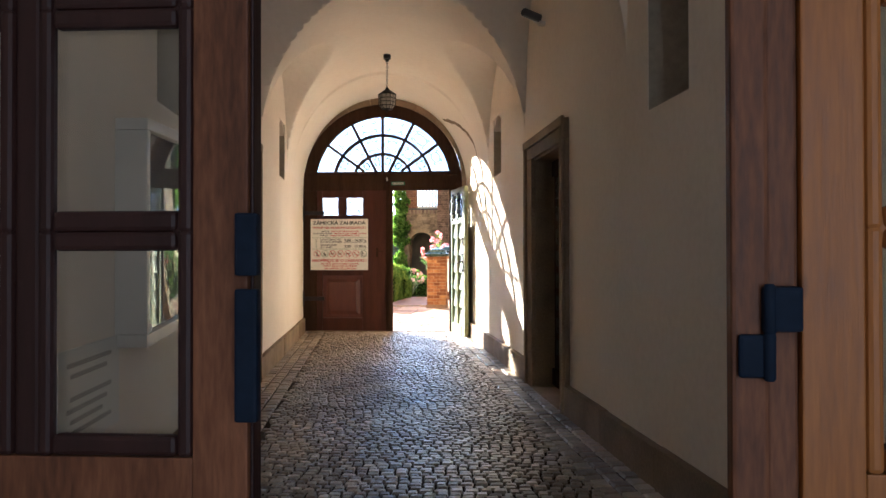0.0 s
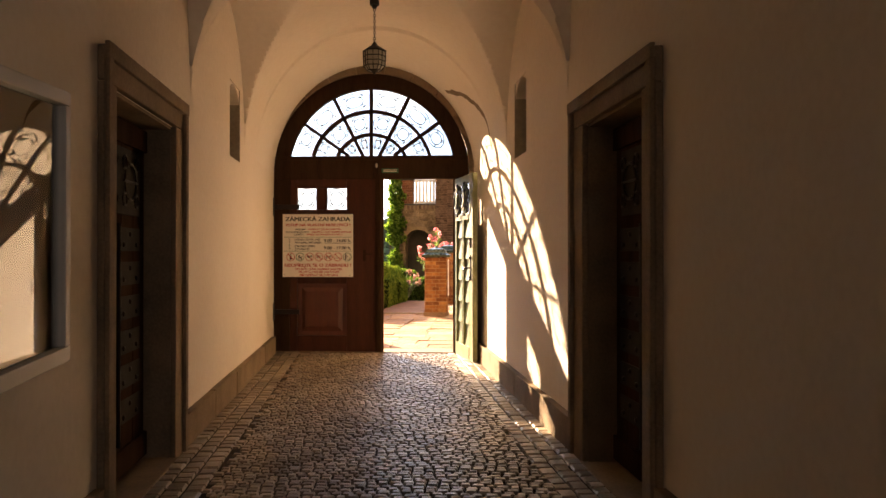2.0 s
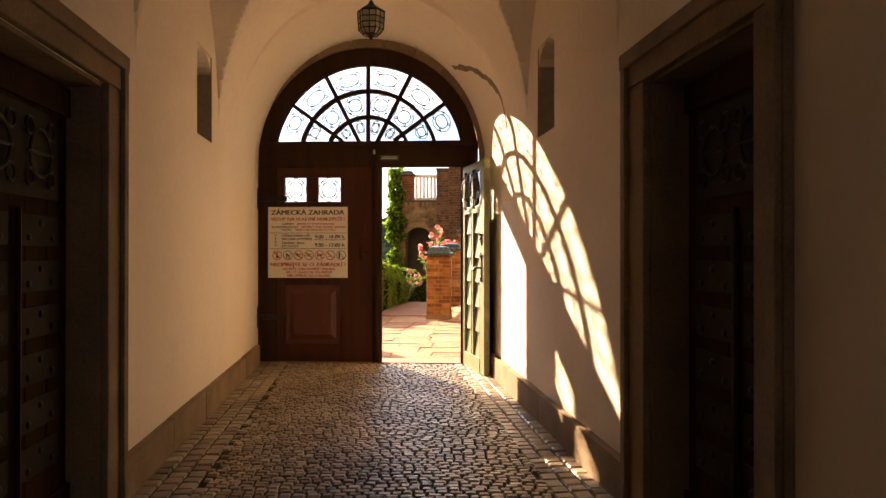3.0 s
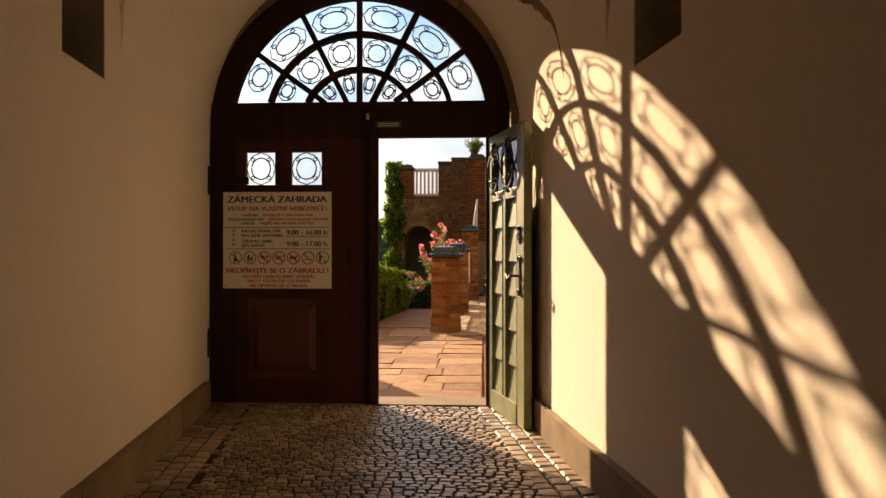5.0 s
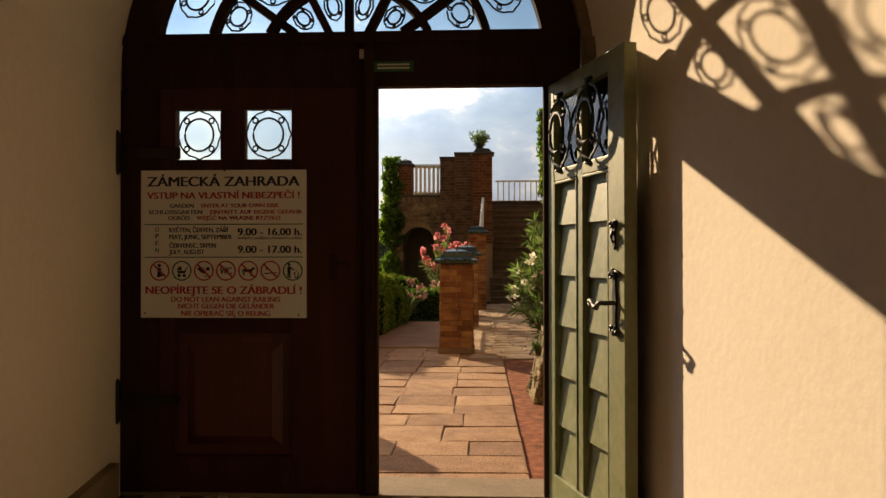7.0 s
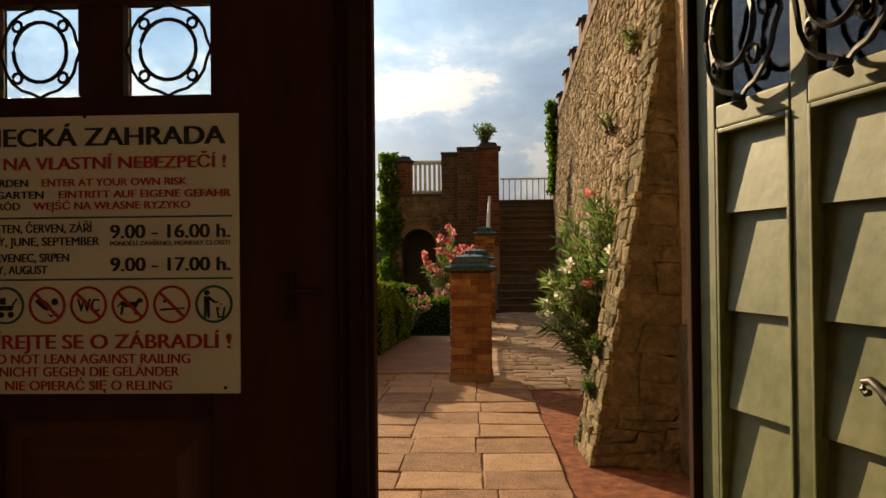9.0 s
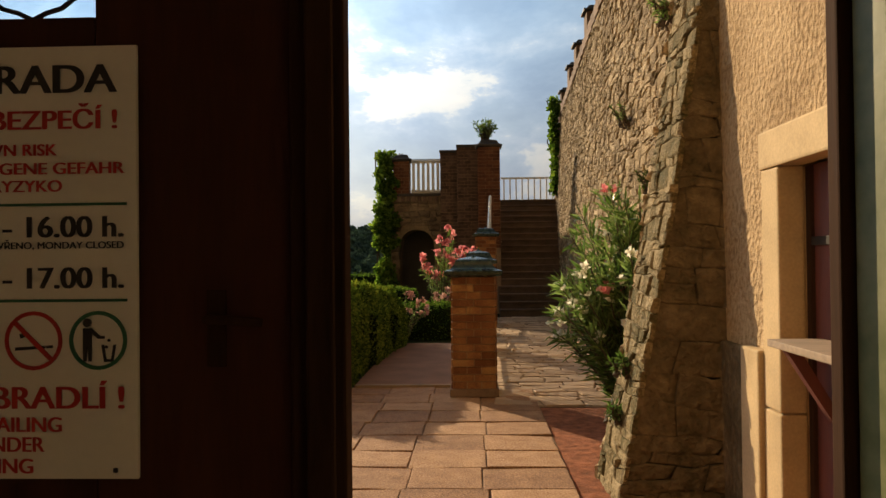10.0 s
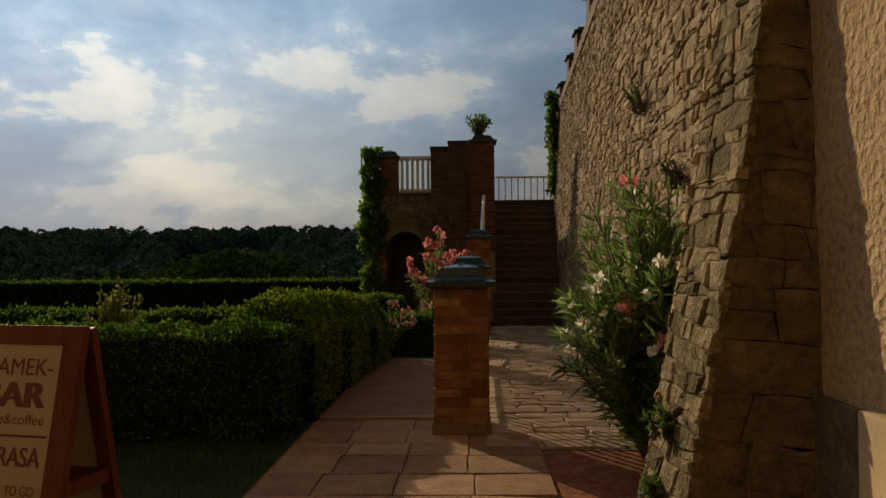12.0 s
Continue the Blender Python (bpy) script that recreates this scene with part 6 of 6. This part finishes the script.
def woods(name, label, spots, seed, mat=HAZED_TREE_LEAF, n=260, grain=1.0):
    """Far trees: rough crowns of many clumps, each clump a small noisy cluster of leaf facets."""
    rng = random.Random(seed)
    verts, faces = [], []
    for x, y, z, h in spots:
        w = h * rng.uniform(0.33, 0.5)
        for _ in range(n):
            u, a = rng.random(), rng.uniform(0, 2 * math.pi)
            zz = h * (0.08 + 0.92 * u)
            rad = w * math.sqrt(max(0.02, 1 - (2 * (u - 0.42)) ** 2 * (0.8 if u > 0.42 else 0.5))) * rng.uniform(0.55, 1.05)
            c = Vector((x + rad * math.cos(a), y + rad * math.sin(a), z + zz))
            s = h * rng.uniform(0.03, 0.07) * grain
            b = len(verts)
            d1 = Vector((rng.gauss(0, 1), rng.gauss(0, 1), rng.gauss(0, 1))).normalized()
            d2 = d1.orthogonal().normalized()
            d3 = d1.cross(d2)
            verts += [c + d1 * s, c + d2 * s - d1 * s * 0.5, c - d2 * s * 0.6 + d3 * s, c - d2 * s * 0.5 - d3 * s]
            faces += [(b, b + 1, b + 2), (b, b + 2, b + 3), (b, b + 3, b + 1), (b + 1, b + 3, b + 2)]
    ob = from_lists(name, verts, faces, mat, kind="stuff", label=label)
    return tagged(ob, category="trees")


rng = random.Random(8)
spots = []
for k in range(1500):
    a = rng.uniform(-46, 16)
    d = rng.uniform(170, 480) if k % 2 else rng.uniform(440, 620)
    x, y = d * math.sin(radians(a)), d * math.cos(radians(a))
    if -21.0 < a < -16.5 and 320 < d < 420:
        continue
    spots.append((x, y, terrain(x, y) - 2, rng.uniform(11, 21)))
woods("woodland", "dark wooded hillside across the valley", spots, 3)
spots = []
for k in range(80):
    a, d = rng.uniform(-25, -1), rng.uniform(52, 80)
    x, y = d * math.sin(radians(a)), d * math.cos(radians(a))
    z = terrain(x, y) - 0.5
    crest = max(2.6 - 0.05 * (a + 17.5) ** 2, 0.6 + 1.0 * noise.noise(Vector((a * 0.5, 0, 4)))) - rng.uniform(0.0, 1.6)
    spots.append((x, y, z, max(4.0, crest - z)))
woods("valley_trees", "lighter green trees in the valley below the terrace", spots, 4, VALLEY_LEAF, 900, 0.42)


# ---- pieces laid by the hundred: setts, slabs, flags, rubble ----
def unit_stone(seed, inset, crown, rough):
    """A stone filling about 1 x 1 x 1: base at z = 0, rounded shoulders, uneven head."""
    rng = random.Random(seed)
    j = lambda s: rng.uniform(-s, s)
    base = [(-0.5, -0.5), (0.5, -0.5), (0.5, 0.5), (-0.5, 0.5)]
    v = [(x + j(rough * 0.4), y + j(rough * 0.4), 0.0) for x, y in base]
    v += [(x * (1 - inset * 0.5) + j(rough * 0.5), y * (1 - inset * 0.5) + j(rough * 0.5), 1 - crown + j(rough * 0.3)) for x, y in base]
    v += [(x * (1 - inset * 1.6) + j(rough), y * (1 - inset * 1.6) + j(rough), 1.0 + j(rough * 0.6)) for x, y in base]
    v.append((j(rough), j(rough), 1.0 + crown * 0.2 + j(rough * 0.6)))
    f = []
    for r in (0, 4):
        f += [(r + k, r + (k + 1) % 4, r + 4 + (k + 1) % 4, r + 4 + k) for k in range(4)]
    f += [(8 + k, 8 + (k + 1) % 4, 12) for k in range(4)]
    return v, f


def stone_meshes(name, n, inset, crown, rough, mat):
    out = []
    for k in range(n):
        v, f = unit_stone(100 + k, inset, crown, rough)
        me = bpy.data.meshes.new(name)
        me.from_pydata(v, [], f)
        me.materials.append(mat)
        out.append((me, np.array(v), f))
    return out


def lay(kinds, places, parent, name, keep, stuff_name, rng):
    """places: matrices; keep(m) says which are objects of their own; the rest are joined."""
    V, F, n = [], [], 0
    count = 0
    for m in places:
        me, v, f = kinds[rng.randrange(len(kinds))]
        if keep(m) and count < 300:
            piece(name, me, parent, m)
            count += 1
            continue
        M = np.array(m)
        V.append(v @ M[:3, :3].T + M[:3, 3])
        F += [tuple(i + n for i in q) for q in f]
        n += len(v)
    if V:
        from_lists(stuff_name, np.concatenate(V).tolist(), F, kinds[0][0].materials[0], parent, kind="stuff")


def frame_of(o, u, v, n):
    m = Matrix.Identity(4)
    for c, a in enumerate((u, v, n)):
        for r in range(3):
            m[r][c] = a[r]
    m.translation = o
    return m


def flat(x, y, z, w, d, h, turn=0.0):
    c, s = math.cos(turn), math.sin(turn)
    return frame_of((x, y, z), Vector((c, s, 0)) * w, Vector((-s, c, 0)) * d, Vector((0, 0, h)))


# passage setts: coursed field between straight border strips
rng = random.Random(77)
setts = stone_meshes("sett", 16, 0.13, 0.34, 0.07, SETT)
spots = []
Y0S, Y1S, FIELD = -11.6, -0.01, 0.90
row, y = 0, Y1S - 0.03
while y > Y0S:
    d = rng.uniform(0.048, 0.060)
    s = S_MID - FIELD + rng.uniform(-0.04, 0.04)
    while s < S_MID + FIELD:
        w = rng.uniform(0.050, 0.082)
        sc = s + w / 2
        bend = 0.045 * math.sin((sc - S_MID) * 4.2 + 0.25 * math.sin(y * 1.3)) + 0.02 * noise.noise(Vector((sc * 2, y * 1.1, 0)))
        yy = y + bend
        tilt = rng.uniform(-0.05, 0.05)
        if yy < -0.03:
            spots.append(flat(sc - SKEW * yy, yy, -0.026 + rng.uniform(-0.004, 0.003), w - 0.011, d - 0.009, 0.026, tilt))
        s += w
    y -= d
for side in (-1, 1):
    for k in range(3):
        y = Y1S
        while y > Y0S:
            L = rng.uniform(0.085, 0.14)
            sc = S_MID + side * (FIELD + 0.075 + k * 0.103)
            spots.append(flat(sc - SKEW * (y - L / 2), y - L / 2, -0.026 + rng.uniform(-0.003, 0.003), 0.093, L - 0.011, 0.026, rng.uniform(-0.03, 0.03) + 0.15))
            y -= L
lay(setts, spots, floor, "sett", lambda m: -1.05 < m.translation.y and abs(m.translation.x + SKEW * m.translation.y - S_MID) < FIELD, "setts", rng)

# terrace slabs
rng = random.Random(31)
pavement = setting("pavement", boxes((-1.15, 0.845, 0.34, 7.12, -0.4, Z_OUT - 0.014)), PAVE_JOINT, "uneven red sandstone slabs outside the gate", "pavement")
spots = []
y = 0.35
while y < 6.95:
    d = min(rng.choice((0.40, 0.45, 0.47, 0.50)), 7.08 - y)
    cols = [-1.13, -0.68 + rng.uniform(-0.05, 0.05), -0.21 + rng.uniform(-0.03, 0.03), 0.29 + rng.uniform(-0.03, 0.03), 0.84]
    if y < 2.5:
        k = rng.uniform(-0.12, 0.12)
        cols = [c + k + rng.uniform(-0.07, 0.07) if 0 < i < 4 else c for i, c in enumerate(cols)]
        if rng.random() < 0.4:
            cols.pop(rng.choice((1, 2, 3)))
    for a, b in zip(cols, cols[1:]):
        q = lambda: rng.uniform(-0.004, 0.004)
        m, n = (a + b) / 2 + 5 * q(), y + d / 2 + 5 * q()
        poly = [(a + 0.003 + q(), y + 0.004 + q()), (m, y + 0.006 + q()), (b - 0.003 + q(), y + 0.004 + q()), (b - 0.006 + q(), n),
                (b - 0.003 + q(), y + d - 0.004 + q()), (m, y + d - 0.006 + q()), (a + 0.003 + q(), y + d - 0.004 + q()), (a + 0.006 + q(), n)]
        spots.append((poly, ((a + b) / 2, y + d / 2)))
    y += d
SLAB_LATER = spots
setting("path", boxes((-1.12, -0.04, 7.14, 11.45, -0.4, Z_OUT + 0.012), bevel=0.01), PATH_GRIT, "smooth red garden path between hedge and pillars", "path")
setting("path_edge", boxes((-1.1, -0.03, 7.07, 7.138, -0.4, Z_OUT + 0.03), bevel=0.008), SANDSTONE, "low stone edging where the red path begins", "kerb")
bm = bmesh.new()
prism(bm, [(0.848, 0.34), (1.64, 0.34), (1.9, 6.3), (0.848, 6.3)], -0.4, Z_OUT - 0.018, "z")
setting("gravel_bed", bm, RED_GRIT, "red grit bed along the foot of the wall", "gravel")

# fitted stones: uneven courses that share their joints
def coursed(rng, u0, u1, v0, v1, hmin, hmax, wmin, wmax, wave=0.4, gap=0.0025, split=0.18):
    """Outlines of tight-fitting rough stones, as lists of (u, v)."""
    levels = [v0]
    while levels[-1] < v1:
        levels.append(levels[-1] + rng.uniform(hmin, hmax))
    seeds = [rng.uniform(0, 50) for _ in levels]
    mean = (hmin + hmax) / 2

    def line(k, u):
        return levels[k] + wave * mean * (noise.noise(Vector((u * 1.6, seeds[k], 0))) + 0.6 * noise.noise(Vector((u * 4.5, seeds[k], 7))))

    out = []
    for k in range(len(levels) - 1):
        u = u0 - rng.uniform(0, wmin * 0.5)
        lean0 = rng.uniform(-0.02, 0.02)
        while u < u1:
            w = rng.uniform(wmin, wmax)
            lean1 = rng.uniform(-0.03, 0.03)
            a0, a1, b0, b1 = u + lean0, u - lean0, u + w + lean1, u + w - lean1
            rows = [(0.0, 1.0)]
            if rng.random() < split:
                q = rng.uniform(0.35, 0.65)
                rows = [(0.0, q), (q, 1.0)]
            for lo, hi in rows:
                low = [(a0 + (b0 - a0) * t, line(k, a0 + (b0 - a0) * t) * (1 - lo) + line(k + 1, a0 + (b0 - a0) * t) * lo) for t in (0.0, 0.35, 0.7, 1.0)]
                top = [(a1 + (b1 - a1) * t, line(k, a1 + (b1 - a1) * t) * (1 - hi) + line(k + 1, a1 + (b1 - a1) * t) * hi) for t in (1.0, 0.62, 0.3, 0.0)]
                poly = low + top
                cu, cv = sum(p[0] for p in poly) / 8, sum(p[1] for p in poly) / 8
                out.append(([(p[0] + (gap if p[0] < cu else -gap), p[1] + (gap if p[1] < cv else -gap)) for p in poly], (cu, cv)))
            u += w
            lean0 = lean1
    return out


def fitted(polys, surf, rng, parent, name, keep, stuff_name, mat, dmin, dmax, soft=0.16, limit=300, rings=((1.0, -0.02, 0.0), (0.985, 0.45, 0.1), (0.88, 0.9, 0.22))):
    """Builds the outlines as rounded stones on a surface: surf(u, v, d) gives the point d proud of it."""
    V, F, count = [], [], 0
    for poly, (cu, cv) in polys:
        d, c = rng.uniform(dmin, dmax), []
        cut = rng.uniform(0.0, soft)
        tu, tv = rng.uniform(-0.3, 0.3) * d, rng.uniform(-0.3, 0.3) * d
        for k, (s, depth, j) in enumerate(rings):
            depth = depth * d if k else depth
            s -= cut * 0.5 if k == 2 else 0.0
            for u, v in poly:
                su, sv = cu + (u - cu) * s, cv + (v - cv) * (s if s > 0.95 else s - 0.04)
                tilt = (tu * (u - cu) + tv * (v - cv)) * 4 if depth > 0 else 0
                c.append(surf(su, sv, depth + tilt + rng.uniform(-j, j) * d))
        c.append(surf(cu, cv, d * rng.uniform(0.85, 1.15)))
        n = len(poly)
        f = [(r * n + k, r * n + (k + 1) % n, (r + 1) * n + (k + 1) % n, (r + 1) * n + k) for r in (0, 1) for k in range(n)] + [(2 * n + k, 2 * n + (k + 1) % n, 3 * n) for k in range(n)]
        if count < limit and keep(Vector(c[-1])):
            count += 1
            o = Vector(c[-1])
            ob = from_lists(name, [tuple(Vector(p) - o) for p in c], f, mat, parent)
            ob.location = o
            continue
        b = len(V)
        V += [tuple(p) for p in c]
        F += [tuple(i + b for i in q) for q in f]
    if V:
        from_lists(stuff_name, V, F, mat, parent, kind="stuff")


FLAT_RINGS = ((1.0, -0.02, 0.0), (0.998, 0.8, 0.02), (0.972, 0.98, 0.05))
fitted(SLAB_LATER, lambda u, v, d: Vector((u, v, Z_OUT - 0.022 + min(d, 0.024 + 0.25 * (d - 0.024)))), random.Random(6), pavement, "paving_slab", lambda p: True, "slabs", SLAB, 0.021, 0.025, 0.0, rings=FLAT_RINGS)

# flagstones towards the stair
rng = random.Random(19)
walkway = setting("flagstone_path", boxes((0.0, 2.9, 6.0, 17.12, -0.4, Z_OUT - 0.012)), PAVE_JOINT, "rough brown flagstones leading to the stair", "path")
polys = [q for q in coursed(rng, 0.47, 2.5, 6.05, 17.0, 0.15, 0.27, 0.24, 0.5, 0.3, 0.006, 0.1) if q[1][0] < garden_wall_x(q[1][1], 0) - 0.05]
fitted(polys, lambda u, v, d: Vector((u, v, Z_OUT - 0.018 + d)), rng, walkway, "flagstone", lambda p: p.y < 14, "flags", FLAG, 0.018, 0.030, 0.03, rings=((1.0, -0.02, 0.0), (0.99, 0.7, 0.1), (0.93, 0.95, 0.12)))

# rubble facing of the garden wall, the buttress and the bastion
rng = random.Random(41)


def on_garden_wall(u, v, d):
    return Vector((garden_wall_x(u, v) - d, u, v + 0.055 * d))


fitted(coursed(rng, 3.9, 22.4, -0.1, 5.72, 0.055, 0.13, 0.09, 0.27, 0.65, 0.004, 0.25), on_garden_wall, rng, garden_wall, "stone", lambda p: p.y < 5.9 and p.z < 3.6, "rubble_stones", RUBBLE, 0.004, 0.036, 0.3)


def on_buttress(u, v, d):
    """West face of the buttress, then the splay that runs back into the garden wall."""
    u = max(u, BUT_Y0 - 0.012)
    return Vector((but_x(v) + BUT_SPLAY * max(0.0, u - BUT_Y1) - d, u, v + 0.155 * d))


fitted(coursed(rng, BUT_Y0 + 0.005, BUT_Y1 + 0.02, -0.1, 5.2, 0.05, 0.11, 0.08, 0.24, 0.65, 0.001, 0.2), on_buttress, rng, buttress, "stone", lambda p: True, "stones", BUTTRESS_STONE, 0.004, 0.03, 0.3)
fitted(coursed(rng, BUT_Y1 + 0.02, BUT_Y1 + 2.0, -0.1, 5.2, 0.05, 0.12, 0.08, 0.24, 0.7, 0.002, 0.25), on_buttress, rng, buttress, "stone", lambda p: p.z < 3.0, "stones", RUBBLE, 0.006, 0.045, 0.3)
# front stones in the darker tone, with the shade of this side painted in
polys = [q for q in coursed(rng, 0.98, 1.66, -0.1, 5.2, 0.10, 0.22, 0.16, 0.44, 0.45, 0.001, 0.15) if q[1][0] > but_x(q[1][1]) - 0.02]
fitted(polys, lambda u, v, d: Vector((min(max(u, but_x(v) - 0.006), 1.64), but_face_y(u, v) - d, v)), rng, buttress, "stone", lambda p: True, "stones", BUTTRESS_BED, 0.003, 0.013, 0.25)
polys = [q for q in coursed(rng, -1.98, 0.7, 0.0, 2.92, 0.09, 0.19, 0.15, 0.34)
         if not (abs(q[1][0] - AX) < AR + 0.1 and q[1][1] < AZ + math.sqrt(max(0.0, (AR + 0.14) ** 2 - min(AR + 0.14, abs(q[1][0] - AX)) ** 2)))]
fitted(polys, lambda u, v, d: Vector((u, 19.45 - d, v)), rng, next(o for o in scene.objects if o.name == "bastion_wall"), "stone", lambda p: True, "stones", BASTION_STONE, 0.012, 0.05)
